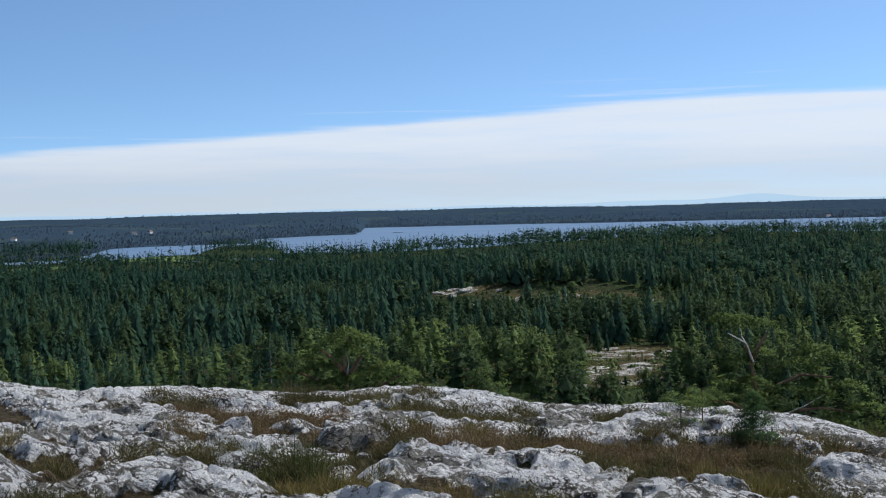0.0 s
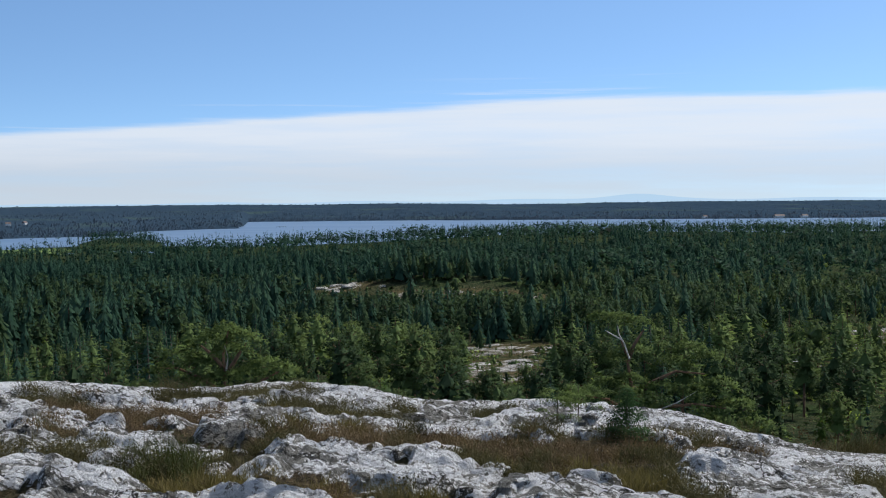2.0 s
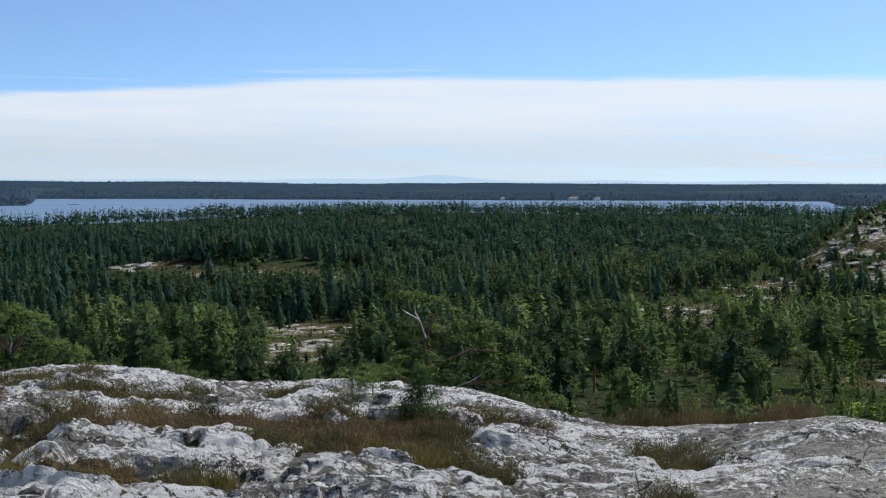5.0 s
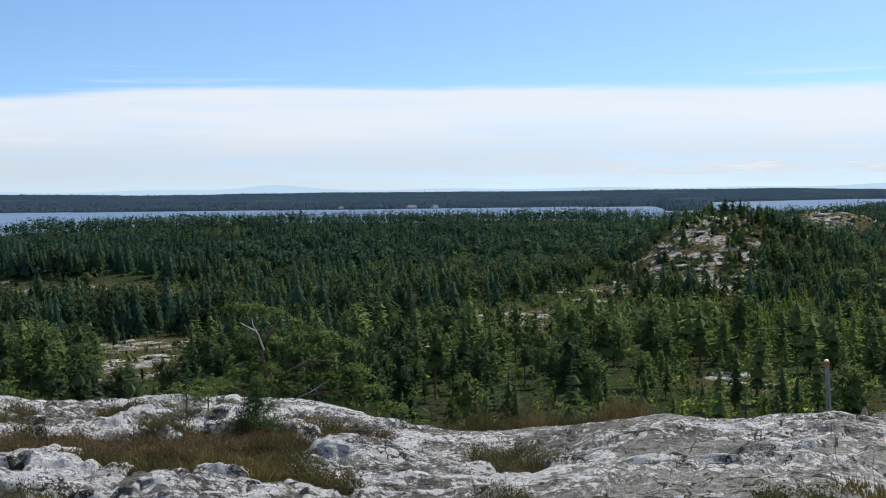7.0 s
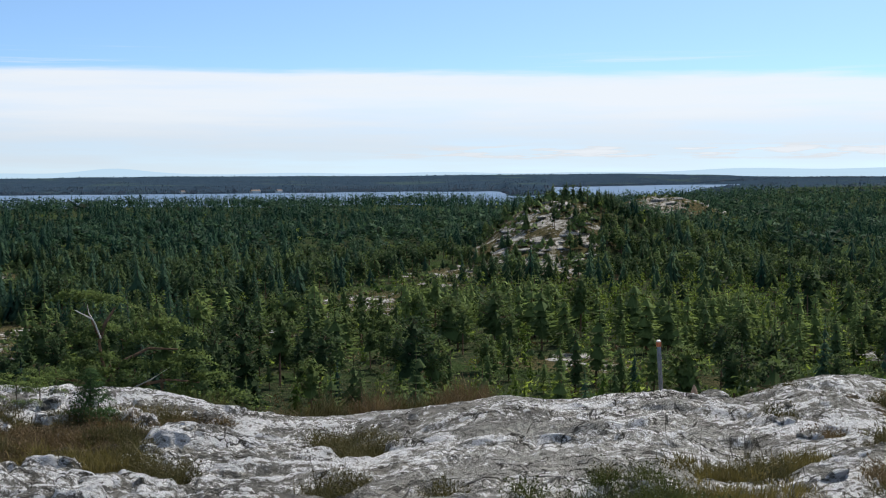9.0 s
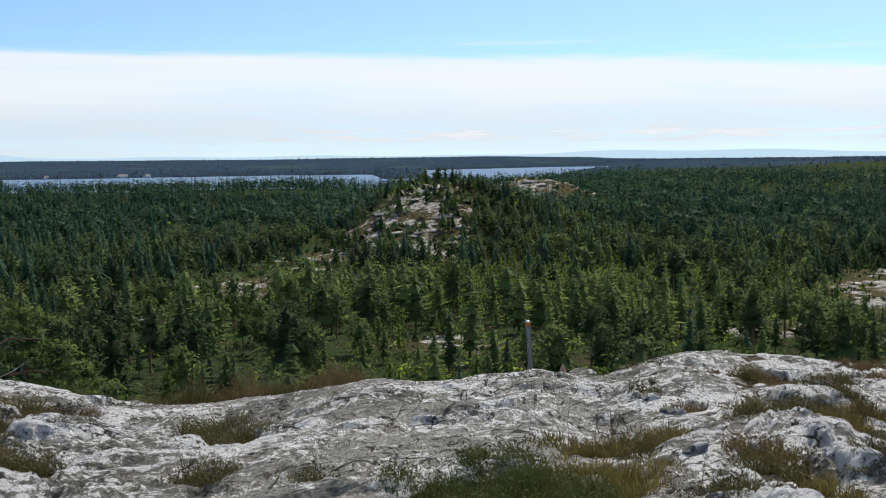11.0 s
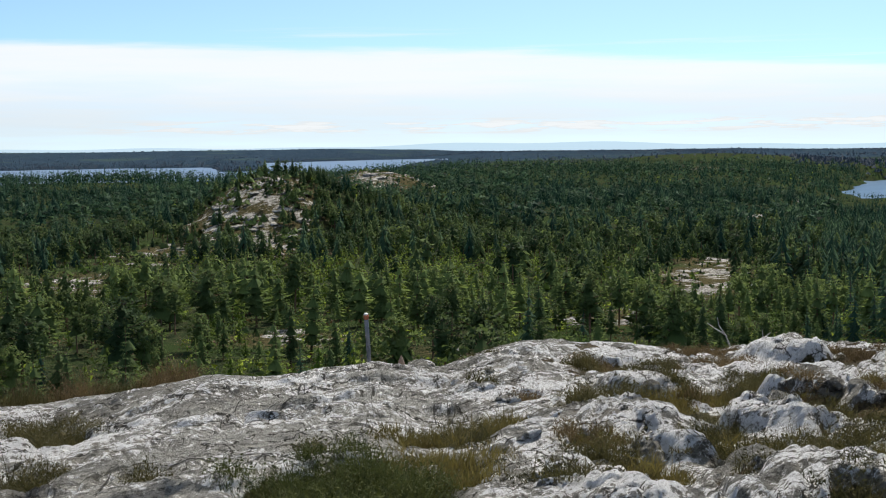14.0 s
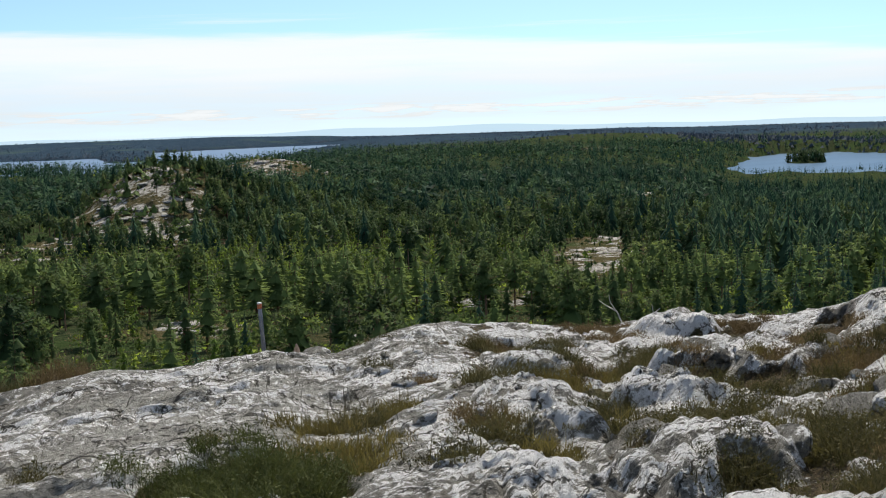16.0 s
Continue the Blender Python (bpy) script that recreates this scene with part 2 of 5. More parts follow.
def foliage(name, dark, light, soft=False, through=0.25):
    """Needles or leaves: the colour varies from tree to tree and from tuft to tuft."""
    m, n = material(name)
    tint = n.add("ShaderNodeAttribute", 2, {"attribute_name": "tint"})
    rnd = n.add("ShaderNodeNewGeometry", "Random Per Island")
    obj = n.add("ShaderNodeObjectInfo", "Random")
    v = n.math("ADD", n.math("MULTIPLY", tint, 0.86 if soft else 0.72), n.math("MULTIPLY", rnd, 0.10 if soft else 0.40))
    v = n.math("ADD", v, n.math("MULTIPLY", n.math("SUBTRACT", obj, 0.5), 0.75 if soft else 0.3), clamp=True)
    color = n.mix(v, (*dark, 1), (*light, 1))
    facing = {}
    if soft:
        bulge_ = n.add("ShaderNodeAttribute", "Vector", {"attribute_name": "bulge"})
        facing["Normal"] = n.add("ShaderNodeVectorTransform", 0, {"vector_type": "NORMAL", "convert_from": "OBJECT", "convert_to": "WORLD"}, Vector=bulge_)
    diffuse = n.add("ShaderNodeBsdfPrincipled", 0, {}, Base_Color=color, Roughness=0.8, Specular_IOR_Level=0.06, **facing)
    leak = n.add("ShaderNodeBsdfTranslucent", 0, {}, Color=n.mix(1.0, color, (0.95, 1.0, 0.6, 1), "MULTIPLY"), **facing)
    mixed = n.tree.nodes.new("ShaderNodeMixShader")
    mixed.inputs[0].default_value = through
    n.tree.links.new(diffuse, mixed.inputs[1])
    n.tree.links.new(leak, mixed.inputs[2])
    n.add("ShaderNodeOutputMaterial", 0, {}, Surface=mixed.outputs[0])
    return m


def bark(name, dark, light, scale=6.0):
    m, n = material(name)
    p = n.scaled(n.coords("Object"), (1, 1, 0.25))
    t = n.noise(p, scale, 6.0, 0.7)
    return finish(m, n, n.ramp(t, [(0.35, dark), (0.65, light)]), 0.9, t, 0.6, 0.03)


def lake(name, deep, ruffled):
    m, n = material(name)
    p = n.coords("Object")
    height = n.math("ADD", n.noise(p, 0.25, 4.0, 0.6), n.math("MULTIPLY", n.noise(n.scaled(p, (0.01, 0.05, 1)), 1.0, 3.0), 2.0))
    # reflected sky painted as diffuse blue and paler streaks; almost no mirror reflection
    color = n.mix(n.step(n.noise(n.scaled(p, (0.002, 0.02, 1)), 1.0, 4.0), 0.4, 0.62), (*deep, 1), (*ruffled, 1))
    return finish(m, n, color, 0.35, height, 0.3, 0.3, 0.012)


GRANITE = granite("lichen_granite")
FLOOR = forest_floor("forest_floor")
SPRUCE = foliage("spruce_needles", (0.017, 0.046, 0.032), (0.054, 0.102, 0.056), True, 0.25)
PINE = foliage("pine_needles", (0.030, 0.055, 0.024), (0.125, 0.178, 0.056), True, 0.24)
SAPLING = foliage("sapling_needles", (0.024, 0.060, 0.024), (0.070, 0.135, 0.045), True, 0.2)
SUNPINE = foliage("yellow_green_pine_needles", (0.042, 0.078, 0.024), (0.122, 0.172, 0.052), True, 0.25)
BIRCH = foliage("birch_leaves", (0.050, 0.095, 0.018), (0.180, 0.245, 0.040), True, 0.20)
# needles of the far shores, with aerial haze painted in as blue
HAZED_FARWOOD = foliage("far_woods", (0.023, 0.041, 0.064), (0.032, 0.053, 0.076), True, 0.05)
HEATHER = foliage("heather_sprigs", (0.032, 0.032, 0.015), (0.130, 0.112, 0.058), False, 0.25)
GREENHEATH = foliage("green_heather", (0.026, 0.036, 0.013), (0.105, 0.115, 0.048), False, 0.25)
RUSSET = foliage("russet_heather", (0.060, 0.042, 0.026), (0.195, 0.140, 0.088), False, 0.25)
STRAW = foliage("straw_grass", (0.055, 0.050, 0.018), (0.215, 0.170, 0.075), False, 0.3)
DEADWOOD = bark("bleached_wood", (0.30, 0.28, 0.25), (0.62, 0.60, 0.56))
BARK = bark("grey_bark", (0.045, 0.036, 0.028), (0.16, 0.13, 0.10))
PINEBARK = bark("pine_bark", (0.06, 0.04, 0.028), (0.22, 0.13, 0.075))
WATER = lake("sky_blue_lake_water", (0.080, 0.135, 0.215), (0.118, 0.170, 0.245))
STILL = lake("sheltered_sky_blue_water", (0.040, 0.088, 0.150), (0.062, 0.112, 0.175))


# ---- noise in the plan ----
def hashed(i, j, k):
    h = (i * 374761393 + j * 668265263 + k * 974634777) & 0xFFFFFFFF
    h = ((h ^ (h >> 13)) * 1274126177) & 0xFFFFFFFF
    return ((h ^ (h >> 16)) & 0xFFFFFF) / float(0xFFFFFF)


def value_noise(x, y, seed=0):
    xi, yi = np.floor(x).astype(np.int64), np.floor(y).astype(np.int64)
    fx, fy = x - xi, y - yi
    fx, fy = fx * fx * (3 - 2 * fx), fy * fy * (3 - 2 * fy)
    n00, n10 = hashed(xi, yi, seed), hashed(xi + 1, yi, seed)
    n01, n11 = hashed(xi, yi + 1, seed), hashed(xi + 1, yi + 1, seed)
    return (n00 * (1 - fx) + n10 * fx) * (1 - fy) + (n01 * (1 - fx) + n11 * fx) * fy - 0.5


def fbm(x, y, octaves=4, seed=0, gain=0.5):
    total, amp = 0.0, 1.0
    for o in range(octaves):
        c, s = math.cos(o * 1.1), math.sin(o * 1.1)
        total = total + amp * value_noise((x * c - y * s) * 2**o, (x * s + y * c) * 2**o, seed + o)
        amp *= gain
    return total


def smooth(x, lo, hi):
    t = np.clip((x - lo) / (hi - lo), 0, 1)
    return t * t * (3 - 2 * t)


# ---- the lie of the land ----
LAKE = EYE - 42.0
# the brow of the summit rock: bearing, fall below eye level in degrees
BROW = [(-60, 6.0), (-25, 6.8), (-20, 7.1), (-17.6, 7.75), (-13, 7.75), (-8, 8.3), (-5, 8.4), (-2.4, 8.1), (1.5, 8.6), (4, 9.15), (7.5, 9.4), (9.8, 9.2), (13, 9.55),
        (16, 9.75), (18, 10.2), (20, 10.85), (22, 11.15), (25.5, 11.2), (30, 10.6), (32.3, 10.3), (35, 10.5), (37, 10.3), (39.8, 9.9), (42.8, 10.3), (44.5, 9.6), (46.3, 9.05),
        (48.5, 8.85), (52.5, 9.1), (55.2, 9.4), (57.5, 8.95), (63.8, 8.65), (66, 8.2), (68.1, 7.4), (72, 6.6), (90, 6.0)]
REACHES = [(-60, 15), (-20, 17), (0, 17.5), (15, 17), (21, 15), (30, 13.5), (40, 14), (50, 17), (60, 18), (66, 16), (72, 14), (90, 13)]
SHORE = [(-40, 1150), (-17, 1200), (-15.2, 1580), (-9.2, 1660), (-8.6, 1900), (-6, 2000), (-4.1, 2060), (-3.9, 2200), (-3.85, 2750), (14, 2650), (20, 2650), (28, 2750), (32.4, 2750), (32.7, 2250), (34.6, 2250), (34.8, 3500), (38, 3800), (41, 4100), (44, 4400), (120, 4700)]


def curve(az, table):
    xs, ys = zip(*table)
    return np.interp(az, xs, ys)


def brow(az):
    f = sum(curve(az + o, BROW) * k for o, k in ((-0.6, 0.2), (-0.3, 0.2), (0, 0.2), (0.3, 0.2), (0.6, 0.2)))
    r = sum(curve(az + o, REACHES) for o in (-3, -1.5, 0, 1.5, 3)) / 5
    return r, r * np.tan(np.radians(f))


def bearing(x, y):
    return np.degrees(np.arctan2(x, y)), np.hypot(x, y)


# rounded swells of bare rock: plan x, y, half width
SWELLS = [(5.0, 4.5, 0.75), (6.1, 3.6, 0.6), (7.5, 6.3, 0.8), (6.4, 5.9, 0.35), (9.9, 4.9, 0.6), (9.9, 5.9, 0.4), (8.3, 5.2, 0.4), (6.7, 4.9, 0.35), (12.9, 7.8, 0.6), (9.3, 7.2, 0.45), (12.8, 5.5, 0.5),
          (0.5, 10.0, 1.2), (-2.0, 8.9, 0.7), (-3.1, 10.4, 0.55), (1.8, 8.7, 0.65), (3.9, 10.7, 0.6), (5.3, 13.0, 0.5), (6.0, 11.2, 0.7), (-0.8, 11.7, 0.5), (-1.6, 11.2, 0.35), (-3.9, 11.4, 0.45), (1.9, 15.4, 1.0)]
SLABS = [(6.6, 10.4, 1.2), (4.0, 7.9, 0.6), (5.6, 7.4, 0.7), (3.1, 14.8, 0.8), (8.6, 9.6, 1.2), (10.5, 9.5, 1.3), (-4.5, 13.0, 0.8), (-2.4, 15.9, 1.3)]
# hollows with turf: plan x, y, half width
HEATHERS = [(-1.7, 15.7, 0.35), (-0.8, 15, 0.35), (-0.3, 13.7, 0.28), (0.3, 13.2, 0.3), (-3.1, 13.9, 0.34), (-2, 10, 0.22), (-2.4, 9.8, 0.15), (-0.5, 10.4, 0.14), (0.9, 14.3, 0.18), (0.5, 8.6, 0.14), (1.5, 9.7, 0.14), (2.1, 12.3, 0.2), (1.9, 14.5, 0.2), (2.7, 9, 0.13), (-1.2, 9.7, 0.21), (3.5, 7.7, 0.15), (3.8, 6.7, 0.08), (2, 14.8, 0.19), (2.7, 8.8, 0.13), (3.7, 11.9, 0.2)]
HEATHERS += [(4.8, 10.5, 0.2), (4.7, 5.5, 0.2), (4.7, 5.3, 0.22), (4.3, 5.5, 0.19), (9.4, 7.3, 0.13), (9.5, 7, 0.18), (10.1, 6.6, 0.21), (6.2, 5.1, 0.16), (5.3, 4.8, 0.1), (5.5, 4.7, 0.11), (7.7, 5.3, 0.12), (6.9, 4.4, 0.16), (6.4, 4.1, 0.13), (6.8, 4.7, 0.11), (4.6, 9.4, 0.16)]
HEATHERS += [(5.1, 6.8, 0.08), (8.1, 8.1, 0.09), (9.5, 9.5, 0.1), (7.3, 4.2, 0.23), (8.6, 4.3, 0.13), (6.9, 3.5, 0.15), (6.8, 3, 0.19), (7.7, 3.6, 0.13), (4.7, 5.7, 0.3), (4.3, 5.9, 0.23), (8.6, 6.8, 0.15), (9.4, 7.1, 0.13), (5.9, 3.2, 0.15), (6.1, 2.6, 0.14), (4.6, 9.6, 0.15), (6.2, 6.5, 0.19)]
RUSSETS = [(-2.4, 13.3, 0.35), (-2, 12.6, 0.28), (-1.7, 13.2, 0.33), (-1.2, 12.6, 0.2), (-0.2, 11.4, 0.25), (0.4, 11.6, 0.27), (0.8, 12, 0.26), (-2.3, 11.4, 0.2), (-1.7, 12, 0.16), (1.7, 11.5, 0.29), (1.9, 10.7, 0.29), (2.3, 11, 0.3), (2.9, 11.7, 0.24), (1.3, 12, 0.25), (3.8, 11.8, 0.22), (13.8, 9.6, 0.26), (12.1, 8.3, 0.23), (10.2, 8.6, 0.13), (7.8, 7.3, 0.1), (9.7, 4.3, 0.27), (11.9, 5.6, 0.23), (13.5, 7.4, 0.24), (13.2, 9.3, 0.22), (10.1, 5.1, 0.15), (8.4, 3.6, 0.16)]
STRAWS = [(-0.8, 8.7, 0.23), (-0.5, 8.4, 0.17), (3.4, 12.3, 0.16), (2.4, 9.8, 0.19), (2.4, 9.2, 0.17), (6, 6.7, 0.16), (6.2, 6.5, 0.18), (6.7, 6.6, 0.16), (5.5, 6, 0.15), (5.2, 5.4, 0.14), (5, 5.8, 0.12), (8.7, 6.6, 0.19), (9.3, 6.5, 0.16), (6.5, 5.5, 0.11), (7, 4.8, 0.11), (11, 7, 0.11), (7.2, 3.5, 0.14), (8.5, 5, 0.11), (5.5, 5.7, 0.14)]


def spots_at(x, y, places, grow=1.0, squash=1.0):
    """1 in the middle of the nearest of the places, 0 past its rim."""
    best = np.zeros(np.shape(x))
    wob = 0.30 * fbm(x * 1.7, y * 1.7, 3, 91)
    for px, py, half in places:
        a_ = math.atan2(px, py)
        c, n = math.cos(a_), math.sin(a_)
        u, v = (x - px) * c - (y - py) * n, ((x - px) * n + (y - py) * c) * squash
        best = np.maximum(best, 1.25 - np.hypot(u, v) / (half * grow) + wob)
    return best


def turf(x, y):
    """How far the ground is covered by turf and heather, 0 to 1."""
    az, r = bearing(x, y)
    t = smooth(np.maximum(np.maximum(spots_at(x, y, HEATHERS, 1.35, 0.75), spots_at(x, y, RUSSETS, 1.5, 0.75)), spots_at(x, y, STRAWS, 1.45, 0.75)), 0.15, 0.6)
    loose = smooth(fbm(x * 0.9, y * 0.9, 4, 93), 0.17, 0.34) * smooth(np.abs(az - 33), 8, 20) * 0.8
    loose = np.maximum(loose, smooth(fbm(x * 1.2, y * 1.2, 4, 97), 0.02, 0.18) * smooth(az, 46, 52) * 0.9)
    gully = smooth(spots_at(x, y, SWELLS, 1.5), 0.05, 0.4) * (1 - smooth(spots_at(x, y, SWELLS), 0.15, 0.4)) * smooth(np.abs(az - 31), 14, 22)
    return np.clip(np.maximum(np.maximum(t, loose), gully * 0.8 * smooth(fbm(x * 0.8, y * 0.8, 3, 95), -0.15, 0.15)), 0, 1) * smooth(r, 4.0, 5.0)


def billow(x, y, octaves, seed, gain=0.55):
    """Rounded lumps between creases, 0 in the creases and about 1 on the lumps."""
    total, amp, norm = 0.0, 1.0, 0.0
    for o in range(octaves):
        c, n = math.cos(o * 0.5), math.sin(o * 0.5)
        total = total + amp * np.minimum(np.abs(value_noise((x * c - y * n) * 2**o + 0.3 * o, (x * n + y * c) * 2**o, seed + o)) * 3.2, 1.0)
        norm, amp = norm + amp, amp * gain
    return total / norm


def ledges(u, v, long, seed, warp=1.0):
    """Broken ledges across v: a short riser, then a tread that dips away."""
    q = v / long + warp * (0.55 * fbm(u * 0.45 / long, v * 0.45 / long, 3, seed) + 0.10 * fbm(u * 2.2 / long, v * 2.2 / long, 3, seed + 5))
    i = np.floor(q)
    f = q - i
    strong = smooth(value_noise(u * 0.55 / long + i * 7.3, i * 3.1 + 0.5, seed + 9), -0.22, 0.22)
    return (smooth(f, 0.0, 0.14 if long > 0.3 else 0.28) - smooth(f, 0.1, 1.0)) * strong


def relief(x, y):
    """Relief of the bare rock, its darkened creases and joints, and how far a place stands proud."""
    az, r = bearing(x, y)
    u, v = x * 0.84 + y * 0.54, -x * 0.54 + y * 0.84
    calm = 1 - 0.66 * smooth(az, 18, 26) * (1 - smooth(az, 46, 51))
    side = smooth(az, 45, 54)
    wu, wv = u + 0.35 * fbm(x * 1.1, y * 1.1, 3, 61), v + 0.25 * fbm(x * 1.3, y * 1.3, 3, 63)
    # the layering strikes across the slope, and turns along it where the rock is most broken
    cu, cv = x * 0.927 - y * 0.375, x * 0.375 + y * 0.927
    e1 = (1 - side) * ledges(cu, cv, 1.5, 211) + side * ledges(u, v, 1.5, 211)
    e2 = (1 - side) * ledges(cu * 0.97 + cv * 0.24, cv * 0.97 - cu * 0.24, 0.52, 223) + side * ledges(u, v, 0.52, 223)
    e3 = (1 - side) * ledges(cu, cv, 0.2, 237) + side * ledges(u, v, 0.2, 237)
    e4 = ledges(cu, cv, 0.8, 243, 0.3)
    e5 = ledges(cu * 0.95 - cv * 0.31, cv * 0.95 + cu * 0.31, 0.19, 247, 0.3)
    lump = billow(wu * 0.55, wv * 1.35, 6, 33)
    crumb = billow(wu * 2.2, wv * 5.2, 4, 35)
    knolls = smooth(spots_at(x, y, SWELLS) + 0.25 * fbm(x * 3, y * 3, 4, 67), 0.05, 0.55)
    # straight joints that cut the smooth slabs
    a_, b_ = x * 0.56 - y * 0.83, x * 0.83 + y * 0.56
    j1 = np.abs(value_noise(a_ * 1.15 + 0.15 * fbm(x, y, 3, 251), b_ * 0.16, 253))
    j2 = np.abs(value_noise(a_ * 0.2, b_ * 0.8 + 0.2 * fbm(x, y, 3, 255), 257))
    cut = np.maximum((1 - smooth(j1, 0.0, 0.03)) * smooth(value_noise(b_ * 0.7, a_ * 0.9, 259), -0.1, 0.1), (1 - smooth(j2, 0.0, 0.02)) * smooth(value_noise(a_ * 0.7, b_ * 0.9, 261), 0.0, 0.15))
    z = 0.10 * fbm(x * 0.45, y * 0.45, 3, 3) + (0.03 + 0.14 * side) * knolls * calm + 0.05 * smooth(spots_at(x, y, SLABS), 0.1, 0.9)
    z = z + (0.085 * e1 + 0.085 * e2 + 0.050 * e3) * calm * (1 - 0.55 * side) + (1 - calm) * (0.10 * e4 + 0.035 * e5)
    z = z + calm * ((0.05 + 0.01 * side) * (smooth(lump, 0.12, 0.40) - 0.6) + 0.04 * (lump - 0.5) + (0.055 - 0.015 * side) * (smooth(crumb, 0.08, 0.6) - 0.5)) + 0.018 * (crumb - 0.5) + 0.035 * calm * fbm(wu * 5.0, wv * 7.0, 3, 39, 0.6)
    z = z - 0.035 * cut * (1 - calm * 0.6)
    crease_dark = np.clip(calm * (np.clip(1 - lump * 5.5, 0, 1) * (0.55 + 0.3 * side) + np.clip(1 - crumb * 3.4, 0, 1) * 0.5) + 0.35 * cut, 0, 1)
    proud = calm * (0.5 * smooth(lump, 0.25, 0.7) + 0.5 * smooth(crumb, 0.25, 0.75)) + 0.3 * smooth(e1 + e2, 0.1, 0.7)
    return z, crease_dark, proud


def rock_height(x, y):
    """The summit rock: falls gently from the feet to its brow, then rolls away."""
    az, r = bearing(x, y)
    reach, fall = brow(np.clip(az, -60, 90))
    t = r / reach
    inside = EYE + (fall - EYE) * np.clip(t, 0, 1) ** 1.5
    over = np.maximum(r - reach, 0)
    z = EYE - inside - 0.18 * over - 0.055 * over**2
    rel = relief(x, y)[0]
    calm = smooth(r, 2.5, 5.0) * (1 - 0.5 * np.exp(-((t - 1) / 0.08) ** 2))
    cover = turf(x, y)
    return z + calm * (rel * (1 - 0.6 * cover) - 0.09 * cover) - 0.02


def cracks(x, y):
    return relief(x, y)[1]


def crests(x, y):
    return relief(x, y)[2]


def scoured(x, y):
    """Where the ice left the rock smooth and grey."""
    az, r = bearing(x, y)
    return smooth(az, 20, 29) * (1 - smooth(az, 45, 50)) * smooth(r, 6, 8) * (1 - 0.8 * smooth(fbm(x * 0.5, y * 0.5, 3, 69), 0.05, 0.25))


def hump(x, y, az, dist, wide, deep, high):
    a = math.radians(az)
    cx, cy = dist * math.sin(a), dist * math.cos(a)
    u, v = (x - cx) * math.cos(a) - (y - cy) * math.sin(a), (x - cx) * math.sin(a) + (y - cy) * math.cos(a)
    return high * np.exp(-(u / wide) ** 2 - (v / deep) ** 2)


def land_height(x, y):
    """The wooded land below the rock, the lake beds and the far shores."""
    az, r = bearing(x, y)
    base = np.interp(r, [0, 22, 28, 40, 60, 100, 150, 200, 350, 600, 1000, 1300], [-6, -6.5, -9.5, -13.5, -16.5, -18.5, -21.5, -24.5, -30, -32.5, -34, -36])
    base = base + EYE + smooth(r, 40, 200) * 2.2 * fbm(x / 70, y / 70, 3, 41) + smooth(r, 200, 600) * 4.0 * fbm(x / 260, y / 260, 3, 43)
    # lower towards the lake's head, higher in the wooded upland on the other hand
    base = base - 5.5 * smooth(-az, -7, 5) * smooth(r, 350, 800)
    base = base + smooth(az, 42, 54) * smooth(r, 600, 1500) * 8 * (1 - 0.75 * smooth(az, 59, 64))
    base = base + hump(x, y, 34.6, 400, 26, 45, 15) + hump(x, y, 37.5, 430, 34, 50, 12) + hump(x, y, 40.0, 640, 42, 60, 20) + hump(x, y, 44, 520, 60, 70, 6)
    base = base + (3.2 * fbm(x / 17, y / 17, 5, 47)) * np.clip(hump(x, y, 36, 420, 60, 80, 1.5), 0, 1)
    basin = smooth(az, 58.5, 61.5) * smooth(r, 330, 560)
    base = base * (1 - basin) + (EYE - 39.6) * basin
    base = base + hump(x, y, 4.5, 392, 44, 14, 7.0)
    base = base + 5 * smooth(az, 0, 12) * smooth(r, 480, 900) * (1 - smooth(az, 56, 60))
    # lakes
    far = curve(np.clip(az, -40, 120), SHORE) * (1 + 0.02 * fbm(az / 1.5, az * 0, 4, 51))
    near = 1330 + 90 * fbm(az / 3, az * 0, 3, 53) + 1500 * smooth(az, 39, 43) + 190 * np.exp(-((az + 9.3) / 1.6) ** 4)
    bed = smooth(r, near - 160, near)
    z = base * (1 - bed) + (LAKE - 4) * bed
    rise = LAKE - 3 + 4.5 * smooth(r, far - 10, far + 50) + (16 + 14 * fbm(x / 700, y / 700, 3, 57)) * smooth(r, far + 60, far + 900)
    rise = rise + (EYE - 10 - 3 * smooth(az, 30, 42) - LAKE - 17) * smooth(r, 3900, 4650)
    z = np.where(r > far - 40, np.maximum(rise, LAKE - 4), z)
    upland = LAKE + 13 + 5 * smooth(r, 1800, 3800) + 7 * fbm(x / 500, y / 500, 3, 59) + hump(x, y, 55.5, 1650, 190, 260, 15) + hump(x, y, 66, 2300, 260, 300, 9)
    z = np.where(r > 1150, z + (np.maximum(upland, z) - z) * smooth(az, 42, 47) * smooth(r, 1150, 1500), z)
    pond = smooth(az + 1.6 * fbm(r / 90, az / 3, 3, 63), 61.0, 62.0) * smooth(r + 70 * fbm(az / 1.6, r * 0, 4, 65), 940, 985) * (1 - smooth(r + 160 * fbm(az / 1.3, r * 0 + 5, 4, 67), 1420, 1480))
    isle = hump(x, y, 64.7, 1190, 22, 40, 8)
    z = z * (1 - pond) + (LAKE - 4 + isle) * pond
    spit = hump(x, y, -5.3, 2080, 70, 30, 7) + hump(x, y, 2.5, 2480, 90, 25, 6) + hump(x, y, 10.3, 2150, 40, 20, 6) + hump(x, y, -2.1, 2150, 25, 15, 5)
    return z + spit * bed + hump(x, y, -9.3, 1370, 85, 70, 5)


